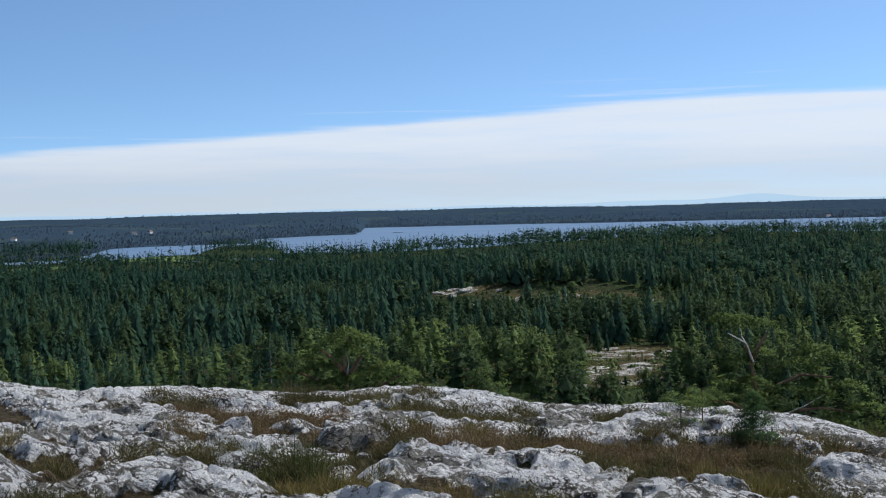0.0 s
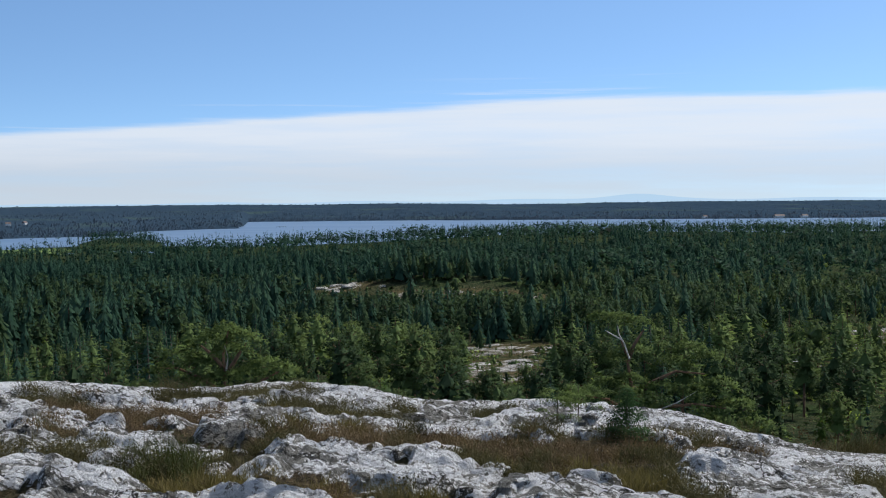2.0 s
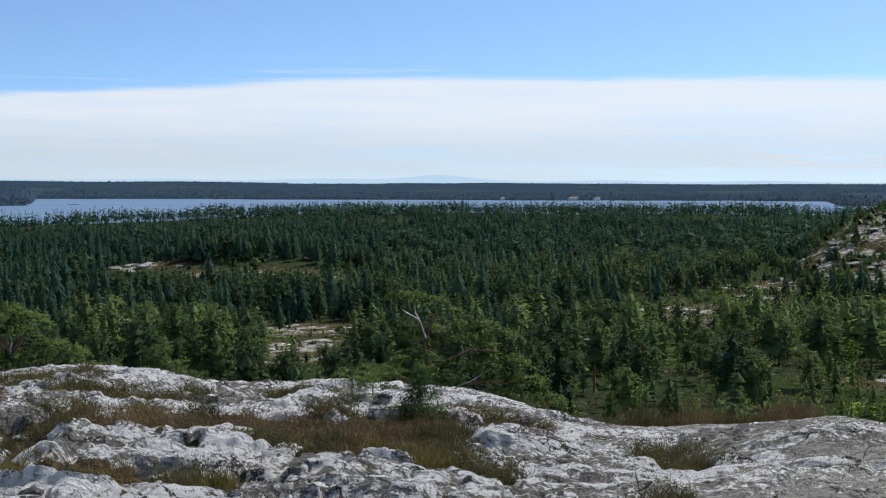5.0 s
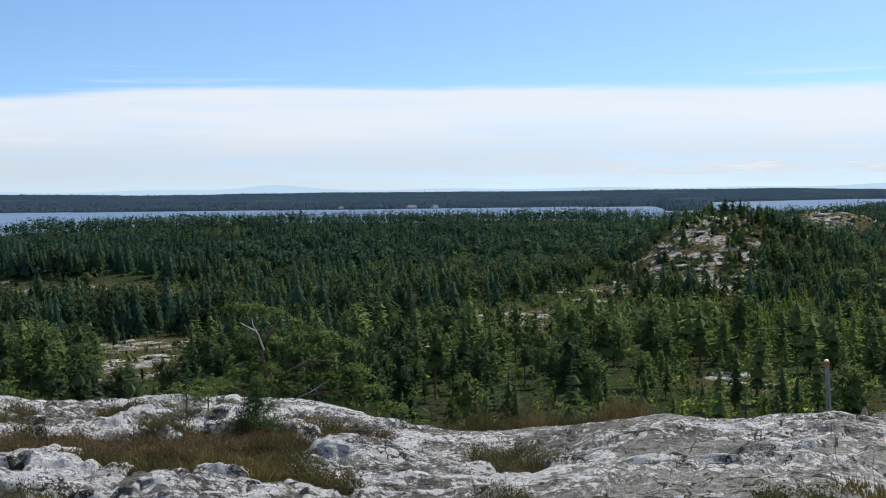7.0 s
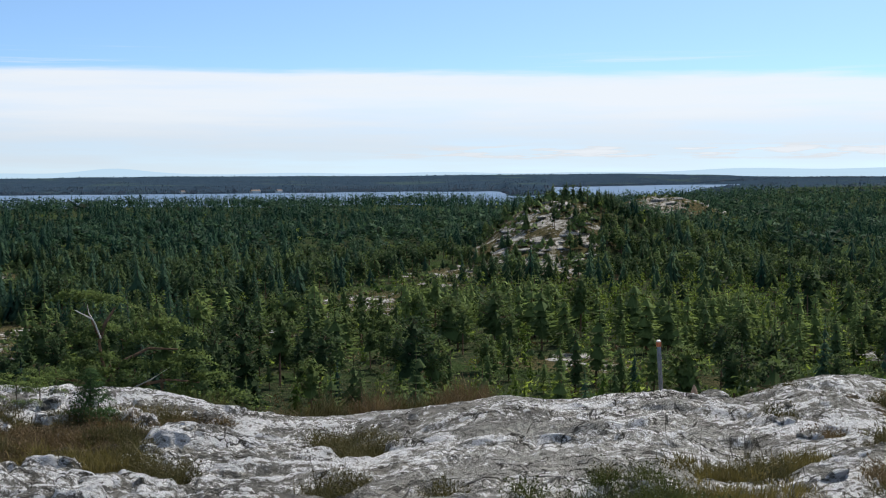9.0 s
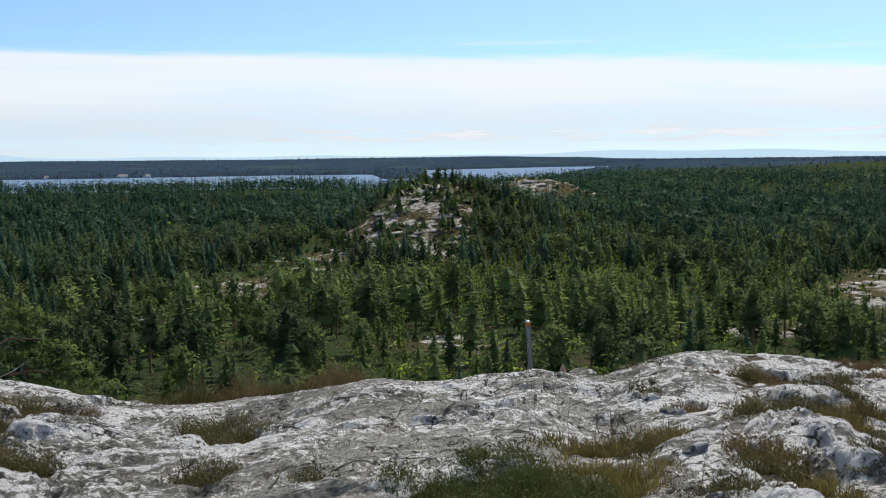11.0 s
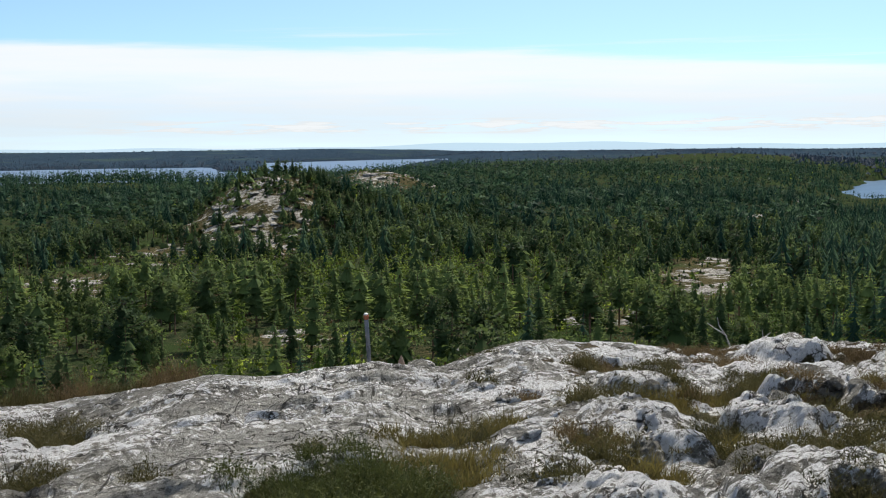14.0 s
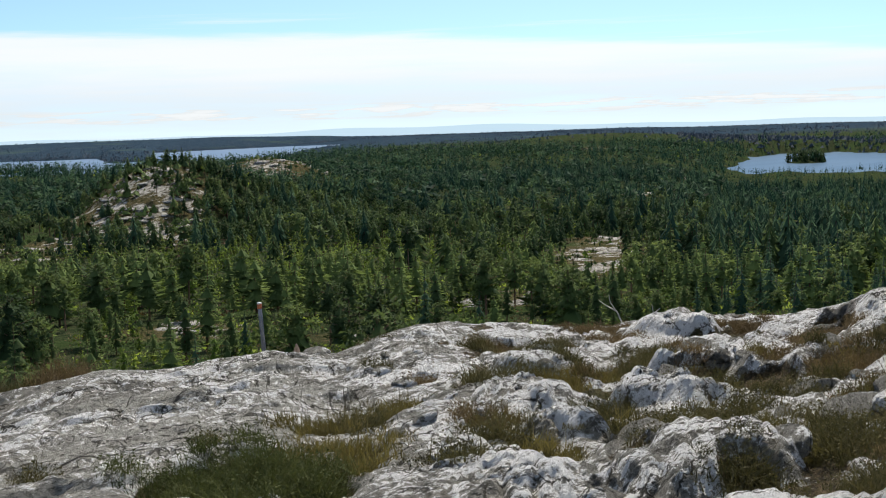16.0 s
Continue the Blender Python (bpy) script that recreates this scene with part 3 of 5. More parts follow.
# openings on bare rock: bearing, distance, half width, half depth, strength
BARE = [(34.3, 386, 24, 32, 1.0), (34.6, 352, 12, 28, 0.95), (32.4, 360, 7, 40, 0.8), (36.0, 345, 7, 20, 0.8), (39.6, 610, 22, 40, 1.0), (42, 640, 20, 30, 0.7), (0.5, 392, 14, 10, 0.95), (3.3, 366, 16, 12, 1.0), (7.6, 368, 24, 10, 1.0), (1.5, 350, 24, 14, 0.62), (8.5, 350, 22, 14, 0.62)]
GLADES = [(8.4, 205, 16, 14, 0.9), (7.4, 150, 7, 16, 0.9), (9.2, 168, 9, 18, 0.85), (26.0, 250, 11, 28, 0.9), (25.2, 222, 9, 10, 0.75), (29.5, 340, 14, 20, 0.85), (29.4, 298, 7, 14, 0.7), (18.1, 200, 10, 9, 0.75), (20.5, 165, 9, 9, 0.75),
          (55.8, 300, 10, 22, 0.85), (55.2, 252, 11, 26, 0.85), (56.0, 214, 9, 18, 0.95), (53.6, 238, 13, 14, 0.7), (52.3, 165, 8, 12, 0.75), (50.9, 148, 8, 7, 0.7), (57.6, 560, 16, 16, 0.95), (59.8, 760, 26, 30, 0.95), (55, 1250, 24, 40, 0.8), (46, 118, 10, 7, 0.65), (36, 128, 8, 8, 0.7)]
# young trees stay low before the openings: bearings, as far as, and how far below the level of the eye
LOW = [(-2.5, 11, 384, 4.5), (53.2, 56.8, 290, 6.7), (6.6, 10.2, 210, 8.1), (24.9, 27.2, 280, 6.6), (28.3, 30.8, 350, 5.1)]


def headroom(az, r, z, jitter):
    room = np.full(np.shape(r), 99.0)
    for a0, a1, far, drop in LOW:
        room = np.where((az > a0) & (az < a1) & (r < far), np.minimum(room, np.maximum(EYE - r * np.radians(drop + jitter) - z, 1.3)), room)
    return room



def bareness(x, y):
    """Where the wood opens on bare rock."""
    az, r = bearing(x, y)
    k = np.zeros_like(r)
    for a, dist, wide, deep, high in BARE + GLADES:
        k = np.maximum(k, hump(x, y, a, dist, wide, deep, high))
    return k


def grid_mesh(name, zf, azs, rs, mat, wrap=False, attrs=(), soft=True):
    A, Rr = np.meshgrid(np.radians(azs), rs)
    x, y = Rr * np.sin(A), Rr * np.cos(A)
    z = zf(x, y)
    rows_, cols = x.shape
    co = np.stack([x, y, z], -1).reshape(-1, 3)
    idx = np.arange(rows_ * cols).reshape(rows_, cols)
    right = np.roll(idx, -1, 1) if wrap else idx[:, 1:]
    left = idx if wrap else idx[:, :-1]
    quads = np.stack([left[:-1], left[1:], right[1:], right[:-1]], -1).reshape(-1, 4)
    me = mesh_from(name, co, quads)
    for key, fn in attrs:
        at = me.attributes.new(key, "FLOAT", "POINT")
        at.data.foreach_set("value", fn(co[:, 0], co[:, 1]).astype(np.float32))
    me.materials.append(mat)
    me.polygons.foreach_set("use_smooth", np.full(len(me.polygons), soft))
    return new(name, me)


def mesh_from(name, co, faces):
    k = faces.shape[1]
    me = bpy.data.meshes.new(name)
    me.vertices.add(len(co))
    me.vertices.foreach_set("co", co.astype(np.float32).ravel())
    me.loops.add(faces.size)
    me.loops.foreach_set("vertex_index", faces.astype(np.int32).ravel())
    me.polygons.add(len(faces))
    me.polygons.foreach_set("loop_start", np.arange(0, faces.size, k, dtype=np.int32))
    me.update(calc_edges=True)
    return me


def fieldness(x, y):
    return hump(x, y, -13.2, 1150, 40, 60, 1.0) + hump(x, y, -18.5, 1000, 30, 60, 0.8)


fan = np.concatenate([np.linspace(-24, 72, 760), np.linspace(78, 330, 50)])
outcrop = grid_mesh("summit_rock", rock_height, fan, np.concatenate([np.linspace(0.01, 5, 12), np.geomspace(5.3, 19, 330), np.linspace(19.3, 27, 16)]), GRANITE, True, (("crack", cracks), ("crest", crests), ("turf", turf), ("slab", scoured)), False)
tagged(outcrop, "pale grey lichen-blotched gneiss summit with cracks and ledges", "rock", kind="structure")
wide = np.concatenate([np.linspace(-30, 80, 330), np.linspace(83, 327, 36)])
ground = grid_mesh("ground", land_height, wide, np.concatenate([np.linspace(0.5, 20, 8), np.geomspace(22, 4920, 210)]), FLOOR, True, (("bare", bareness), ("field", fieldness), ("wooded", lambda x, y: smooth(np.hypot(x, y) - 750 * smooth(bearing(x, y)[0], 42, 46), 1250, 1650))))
tagged(ground, "wooded rolling land with moss, heather and bare rock", "ground", kind="structure")
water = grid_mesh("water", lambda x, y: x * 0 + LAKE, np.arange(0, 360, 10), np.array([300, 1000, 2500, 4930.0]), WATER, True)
tagged(water, "wind-ruffled lake between wooded shores, sky blue put in its colour", "lake", kind="structure")
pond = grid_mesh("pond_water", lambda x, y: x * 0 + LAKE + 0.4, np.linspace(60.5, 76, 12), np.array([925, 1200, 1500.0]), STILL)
tagged(pond, "sheltered lake behind the woods, deep sky blue put in its colour", "lake", kind="structure")


# ---- trees ----
rng = np.random.default_rng(7)


def fans(centres, rim, high, k, droop=0.35, ragged=0.35):
    """Ragged little domes of needles, k triangles each, lit on top and dark below."""
    n = len(centres)
    ang = (np.arange(k)[None, :] + rng.uniform(-0.3, 0.3, (n, k)) + rng.uniform(0, 1, (n, 1))) * 2 * math.pi / k
    rad = np.asarray(rim).reshape(-1, 1) * (1 + ragged * rng.uniform(-1, 1, (n, k)))
    edge = centres[:, None, :] + np.stack([rad * np.cos(ang), rad * np.sin(ang), -droop * rad * rng.uniform(0.3, 1.6, (n, k))], -1)
    top = np.repeat((centres + np.array([0, 0, 1]) * np.asarray(high).reshape(-1, 1))[:, None, :], k, 1)
    return np.stack([top, edge, np.roll(edge, -1, 1)], 2).reshape(-1, 3)


def sprays(centres, size, flat=0.6):
    """One small ragged triangle of needles round each centre."""
    k = len(centres)
    a_ = rng.normal(size=(k, 3, 3)) * np.array([1, 1, flat])
    a_ /= np.linalg.norm(a_, axis=2, keepdims=True)
    return (centres[:, None, :] + a_ * (np.asarray(size).reshape(-1, 1, 1) * rng.uniform(0.6, 1.25, (k, 3, 1)))).reshape(-1, 3)


def bulge(tris, grain=0.25, lift=0.0):
    """Which way each tuft of a crown faces: away from the trunk and upwards, roughened tuft by tuft."""
    t = np.asarray(tris, float).reshape(-1, 3, 3)
    if not len(t):
        return np.zeros((0, 3))
    mid = t.mean(1)
    far_ = np.percentile(np.hypot(mid[:, 0], mid[:, 1]), 70) + 1e-6
    rise = (mid[:, 2] - mid[:, 2].min()) / (np.ptp(mid[:, 2]) + 1e-6)
    way = np.stack([mid[:, 0] / far_, mid[:, 1] / far_, 0.08 + 0.7 * rise], 1)
    way /= np.linalg.norm(way, axis=1, keepdims=True)
    face = np.cross(t[:, 1] - t[:, 0], t[:, 2] - t[:, 0])
    face /= np.linalg.norm(face, axis=1, keepdims=True) + 1e-9
    face *= np.where((face * way).sum(1, keepdims=True) < 0, -1, 1)
    way = way + grain * face + np.array([0, 0, lift])
    return np.repeat(way / np.linalg.norm(way, axis=1, keepdims=True), 3, 0)


def stem(points, radii, sides=5):
    """Triangles of a tapered tube through the points."""
    points = np.asarray(points, float)
    rings = []
    for i, (p, r) in enumerate(zip(points, radii)):
        way = points[min(i + 1, len(points) - 1)] - points[max(i - 1, 0)]
        way = way / (np.linalg.norm(way) + 1e-9)
        side = np.cross(way, (0.3, 0.9, 0.1) if abs(way[1]) < 0.9 else (1, 0, 0.1))
        side /= np.linalg.norm(side)
        up = np.cross(way, side)
        ang = np.arange(sides) * 2 * math.pi / sides
        rings.append(p + r * (np.cos(ang)[:, None] * side + np.sin(ang)[:, None] * up))
    out = []
    for lo, hi in zip(rings, rings[1:]):
        for i in range(sides):
            j = (i + 1) % sides
            out += [lo[i], lo[j], hi[j], lo[i], hi[j], hi[i]]
    return np.array(out)


def spruce_leaves(layers, boughs, sub, spread, low=0.05, sag=(0.25, 0.6)):
    """A conifer one unit tall: whorls of boughs that droop by sag and shorten towards a thin spire."""
    tris = []
    for i in range(layers):
        z = low + (0.98 - low) * (i + rng.uniform(-0.3, 0.3)) / layers
        r = spread * (1.0 - z) ** 0.85 * rng.uniform(0.8, 1.15) + 0.008
        n = max(3, int(boughs * (0.55 + 0.45 * (1 - z))))
        for a_ in np.arange(n) * 2 * math.pi / n + rng.uniform(0, 6):
            a_ += rng.uniform(-0.35, 0.35)
            rr = r * rng.uniform(0.65, 1.15)
            c, q = math.cos(a_), math.sin(a_)
            droop = rr * rng.uniform(*sag)
            if sub == 1:
                wd = rr * 0.30
                tris += [(rr * 0.12 * c, rr * 0.12 * q, z + 0.85 * rr + 0.02), (rr * c - wd * q, rr * q + wd * c, z - droop), (rr * c + wd * q, rr * q - wd * c, z - droop * 0.8)]
            else:
                for k in range(sub):
                    f0, f1 = k / sub * 0.9, (k + 1.3) / sub
                    side = rr * 0.36 * (1.05 - f1 * 0.7) * (1 if k % 2 else -1) * rng.uniform(0.7, 1.3)
                    z0, z1 = z + 0.12 * rr - droop * f0**1.5, z + 0.05 * rr - droop * f1**1.5
                    tris += [(rr * f0 * c, rr * f0 * q, z0 + 0.006), (rr * f1 * c, rr * f1 * q, z1), (rr * (f0 + 0.22) * c - side * q, rr * (f0 + 0.22) * q + side * c, z0 - 0.10 * rr - 0.2 * abs(side))]
    tris += [(0, 0, 1.03), (0.012, 0.0, 0.9), (-0.012, 0.004, 0.9), (0, 0, 1.03), (0, 0.012, 0.9), (0.003, -0.012, 0.9)]
    return np.array(tris)


def puffs(centres, rims, per, flat=0.75):
    """Clumps of needles or leaves: small ragged triangles over the upper side of each clump, and which way they face."""
    k = len(centres)
    way = rng.normal(size=(k, per, 3))
    way[..., 2] = np.abs(way[..., 2]) * np.where(rng.uniform(size=(k, per)) < 0.78, 1, -0.6)
    way /= np.linalg.norm(way, axis=2, keepdims=True)
    rims = np.asarray(rims).reshape(-1, 1, 1)
    at = centres[:, None, :] + way * rims * np.array([1, 1, flat]) * rng.uniform(0.55, 1.1, (k, per, 1))
    size = np.repeat(rims.ravel(), per) * min(0.95, 2.05 / per**0.5)
    return sprays(at.reshape(-1, 3), size, 0.7), np.repeat(way.reshape(-1, 3), 3, 0)


def crown_ways(tris, clump, mid, half, share):
    """Tufts face away from their clump and from the middle of the crown, and upwards."""
    t = tris.reshape(-1, 3, 3).mean(1)
    out = (t - mid) / half
    out /= np.linalg.norm(out, axis=1, keepdims=True) + 1e-6
    w_ = share * clump + (1 - share) * np.repeat(out, 3, 0) + np.array([0, 0, 0.22])
    return w_ / (np.linalg.norm(w_, axis=1, keepdims=True) + 1e-6)


def pine_leaves(pads, per, base, spread, old):
    """A pine one unit tall: clumps of needles on whorled branches; old trees are flat-topped over a bare trunk, young ones pointed."""
    t = (np.arange(pads) + rng.uniform(0.1, 0.9, pads)) / pads
    pz = base + (0.95 - base) * t
    if old:
        fat = spread * np.sqrt(np.clip(1 - (1.75 * t - 0.80) ** 2, 0.02, 1))
    else:
        fat = spread * (1.03 - t) ** 0.95
    pa = np.arange(pads) * 2.4 + rng.uniform(-0.6, 0.6, pads)
    pr = fat * np.where(np.arange(pads) % 3 == 0, 0.25, 0.72) * rng.uniform(0.75, 1.2, pads)
    c = np.stack([pr * np.cos(pa), pr * np.sin(pa), pz], 1)
    rim = (0.30 * fat + 0.10 * spread) * rng.uniform(0.75, 1.2, pads) * (14 / pads) ** 0.25
    tris, clump = puffs(c, rim, per, 0.62 if old else 0.75)
    mid = np.array([0, 0, base + (0.95 - base) * 0.40])
    return tris, crown_ways(tris, clump, mid, np.array([spread, spread, (1 - base) * 0.6]), 0.38), c


def birch_leaves(pads, per, base, spread):
    """A young birch one unit tall: a soft egg-shaped crown of small leafy clumps."""
    t = rng.uniform(0, 1, pads) ** 0.9
    fat = spread * (0.12 + 0.95 * (1.0 - t) ** 0.65)
    a_ = rng.uniform(0, 2 * math.pi, pads)
    q = np.sqrt(rng.uniform(0.05, 0.8, pads))
    c = np.stack([fat * q * np.cos(a_), fat * q * np.sin(a_), base + (0.94 - base) * t], 1)
    rim = (0.30 * fat + 0.10 * spread) * rng.uniform(0.8, 1.25, pads) * (14 / pads) ** 0.25
    tris, clump = puffs(c, rim, per, 0.9)
    mid = np.array([0, 0, base + (0.95 - base) * 0.40])
    return tris, crown_ways(tris, clump, mid, np.array([spread, spread, (1 - base) * 0.6]), 0.4)


# how finely a tree is built: (spruce layers, boughs, sprays), (pine clumps, tufts), (birch clumps, tufts), sides of the trunk
NEAR = ((20, 9, 4), (38, 26), (36, 24), 5)
CLOSER = ((18, 9, 2), (22, 15), (22, 14), 4)
MIDDLE = ((11, 9, 1), (12, 9), (12, 9), 3)
FAR = ((7, 8, 1), (6, 6), (6, 6), 3)
FURTHEST = ((4, 5, 1), (4, 4), (4, 4), 3)


def shape(kind, fine):
    """Leaf triangles, the way they face, and wood triangles of one tree, one unit tall."""
    bend = (rng.normal(0, 0.012), rng.normal(0, 0.012), 0.5)
    wood_ = [stem([(0, 0, -0.06), bend, (0, 0, 0.94)], (0.017, 0.012, 0.002), fine[3]) if fine[3] > 3 else stem([(0, 0, -0.06), (0, 0, 0.8)], (0.019, 0.008), 3) if fine is MIDDLE else np.zeros((0, 3))]
    old = kind == "pine" and rng.uniform() < 0.55
    base = {"spruce": 0.08, "pine": rng.uniform(0.34, 0.52) if old else rng.uniform(0.08, 0.24), "birch": rng.uniform(0.06, 0.2)}[kind]
    fat = {"spruce": rng.uniform(0.19, 0.26) if fine in (NEAR, CLOSER) else rng.uniform(0.19, 0.27), "pine": rng.uniform(0.20, 0.28) if old else rng.uniform(0.22, 0.31), "birch": rng.uniform(0.19, 0.26)}[kind]
    if kind == "spruce":
        leaf = spruce_leaves(*fine[0], fat, 0.15 if fine is MIDDLE else 0.35 if fine in (FAR, FURTHEST) else 0.05)
        ways = bulge(leaf, 0.35, 0.12)
    elif kind == "pine":
        if old or fine in (FAR, FURTHEST):
            leaf, ways, pads = pine_leaves(*fine[1], base, fat, old)
        else:
            leaf, pads = spruce_leaves(*fine[0], fat, base, (-0.25, 0.30)), ()
            ways = bulge(leaf, 0.40, 0.12)
        if fine is NEAR and old:
            for p in pads[::2]:
                wood_.append(stem([(0, 0, p[2] - 0.07), tuple(p * np.array([0.6, 0.6, 1]) - np.array([0, 0, 0.03])), tuple(p)], (0.006, 0.004, 0.002), 3))
    else:
        leaf, ways = birch_leaves(*fine[2], base, fat)
    if fine in (NEAR, CLOSER, MIDDLE):
        # the dense inner shoots that no light gets through
        count = 5 if fine is not MIDDLE else 3
        rise = np.linspace(0.08, 0.82, count) + rng.uniform(-0.03, 0.03, count)
        hub = np.stack([rng.normal(0, 0.012, count), rng.normal(0, 0.012, count), base + (0.92 - base) * rise], 1)
        rim = fat * 0.5 * (1.04 - rise) ** (0.75 if kind == "spruce" else 0.5)
        core = fans(hub, rim, rim * 0.5 + 0.04, 6, 0.5, 0.35)
        leaf, ways = np.concatenate([leaf, core]), np.concatenate([ways, bulge(core, 0.2)])
    return leaf, ways, np.concatenate(wood_)


def wood(name, label, category, shapes, places, highs, leafmat, barkmat, lift=0.0):
    """Many trees as one object."""
    cos, mats, tints, ways = [], [], [], []
    pick = rng.integers(0, len(shapes), len(places))
    turn = rng.uniform(0, 2 * math.pi, len(places))
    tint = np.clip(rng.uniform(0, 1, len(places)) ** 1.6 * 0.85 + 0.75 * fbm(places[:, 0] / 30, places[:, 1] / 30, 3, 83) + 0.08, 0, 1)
    # duller needles on the left; light put into the tint towards the sun's side
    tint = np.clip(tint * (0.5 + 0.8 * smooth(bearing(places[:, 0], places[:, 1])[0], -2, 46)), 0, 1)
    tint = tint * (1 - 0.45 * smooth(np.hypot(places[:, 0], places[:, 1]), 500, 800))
    tint = np.clip(tint + (0.25 if leafmat is BIRCH else 0.0), 0, 1)
    wide_ = rng.uniform(0.8, 1.3, len(places))
    for i, (leaf, faces_, trunk) in enumerate(shapes):
        sel = np.nonzero(pick == i)[0]
        if not len(sel):
            continue
        tri = np.concatenate([leaf, trunk])
        c, n = np.cos(turn[sel])[:, None], np.sin(turn[sel])[:, None]
        h = highs[sel][:, None]
        f = h * wide_[sel][:, None]
        co = np.stack([(tri[:, 0] * c - tri[:, 1] * n) * f, (tri[:, 0] * n + tri[:, 1] * c) * f, tri[:, 2] * h], -1) + places[sel][:, None, :]
        cos.append(co.reshape(-1, 3))
        b = np.concatenate([faces_ + np.array([0, 0, lift]), np.tile((0.0, 0.0, 1.0), (len(trunk), 1))])
        ways.append(np.stack([b[:, 0] * c - b[:, 1] * n, b[:, 0] * n + b[:, 1] * c, np.broadcast_to(b[:, 2], (len(sel), len(b)))], -1).reshape(-1, 3))
        m = np.zeros(len(tri) // 3, np.int32)
        m[len(leaf) // 3:] = 1
        mats.append(np.tile(m, len(sel)))
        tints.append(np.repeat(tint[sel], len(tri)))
    co = np.concatenate(cos)
    me = mesh_from(name, co, np.arange(len(co)).reshape(-1, 3))
    me.materials.append(leafmat)
    me.materials.append(barkmat)
    me.polygons.foreach_set("material_index", np.concatenate(mats))
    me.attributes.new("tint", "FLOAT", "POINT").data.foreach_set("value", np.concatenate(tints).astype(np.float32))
    me.attributes.new("bulge", "FLOAT_VECTOR", "POINT").data.foreach_set("vector", np.concatenate(ways).astype(np.float32).ravel())
    return tagged(new(name, me), label, category, kind="stuff")


def scatter(r0, r1, spacing, az0=-26, az1=76, seed=0):
    """Jittered places on the land, spaced evenly in plan."""
    g = np.random.default_rng(seed)
    k = int(math.radians(az1 - az0) * (r1**2 - r0**2) / 2 / spacing**2)
    r = np.sqrt(g.uniform(r0**2, r1**2, k))
    az_ = g.uniform(az0, az1, k)
    a_ = np.radians(az_)
    x, y = r * np.sin(a_), r * np.cos(a_)
    z = land_height(x, y)
    thin = 0.22 * smooth(fbm(x / 22, y / 22, 3, 87), -0.12, 0.22) * smooth(az_, 2, 10) * smooth(-r, -330, -220) * (1 - smooth(az_, 57, 61))
    keep = (z > LAKE + 1.0) & (g.uniform(0.0, 1.0, k) > smooth(bareness(x, y), 0.30, 0.62) * 0.82) & (fieldness(x, y) < 0.4) & (g.uniform(0, 1, k) > thin)
    return np.stack([x, y, z], 1)[keep], az_[keep], r[keep], g.uniform(size=keep.sum())


def kinds(az_, r, u, x, y):
    """Which kind of tree grows where: 0 spruce, 1 pine, 2 birch."""
    patch = fbm(x / 60, y / 60, 3, 71)
    pine = 0.48 + 0.4 * smooth(-r, -330, -150) + 0.25 * smooth(az_, 14, 30) * smooth(-r, -900, -400) + 0.5 * patch
    birch = 0.05 + 0.95 * np.clip(hump(x, y, 49, 262, 16, 10, 1.3) + hump(x, y, 41.8, 248, 22, 9, 1.3), 0, 1) + 0.22 * smooth(-r, -140, -80) * smooth(az_, 10, 22) + 0.9 * np.clip(hump(x, y, 34, 235, 55, 60, 1.15), 0, 1) + 0.35 * np.clip(hump(x, y, 46, 300, 70, 60, 1.0), 0, 1) + 0.4 * np.maximum(-patch - 0.1, 0)
    pine = pine * (1 - 0.7 * smooth(az_, 57, 62)) * (1 - 0.35 * smooth(-az_, -3, 5))
    birch = birch * (1 - 0.75 * smooth(r, 380, 480)) * (0.3 + 0.7 * smooth(az_, 4, 16))
    return np.where(u < birch, 2, np.where(u < birch + pine * (1 - birch), 1, 0))


SORTS = (("spruce", "dense dark green spruce wood in the valley", "spruce wood", SPRUCE, BARK), ("pine", "open mid-green pine wood below the rock", "pine wood", PINE, PINEBARK),
         ("birch", "yellow-green young birch thicket among the pines", "birch thicket", BIRCH, BARK))


def plant(r0, r1, spacing, fine, seed, lows, tall, az0=-26):
    p, az_, r_, u = scatter(r0, r1, spacing, az0, seed=seed)
    kind = kinds(az_, r_, u, p[:, 0], p[:, 1])
    g = np.random.default_rng(seed + 1)
    stand = 0.75 + 0.5 * (fbm(p[:, 0] / 45, p[:, 1] / 45, 3, 77) + 0.5)
    stand = stand * (1 - 0.45 * smooth(bareness(p[:, 0], p[:, 1]), 0.12, 0.5))
    low_ = headroom(az_ + g.uniform(-1.1, 1.1, len(r_)), r_, p[:, 2], np.where(g.uniform(size=len(r_)) < 0.05, -9.0, g.uniform(-0.6, 0.4, len(r_))))
    stand = np.where((az_ > 61.1) & (r_ > 620) & (r_ < 1000), stand * (0.46 + 0.25 * smooth(-r_, -800, -640)), stand)
    room = EYE - r_ * np.radians(g.uniform(0.9, 1.25, len(r_))) - p[:, 2]
    for i, (key, label, cat, lm, bm_) in enumerate(SORTS):
        sel = (kind == i) & ((az_ < 25) | (room > 1.5))
        if sel.any():
            highs = g.uniform(lows[i], tall[i], sel.sum()) * stand[sel]
            highs = np.where((az_[sel] > 25) & (az_[sel] < 48) & (r_[sel] < 760), np.minimum(highs, room[sel]), highs)
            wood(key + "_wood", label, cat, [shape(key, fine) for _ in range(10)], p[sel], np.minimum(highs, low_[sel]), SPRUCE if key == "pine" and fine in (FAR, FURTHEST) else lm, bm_)


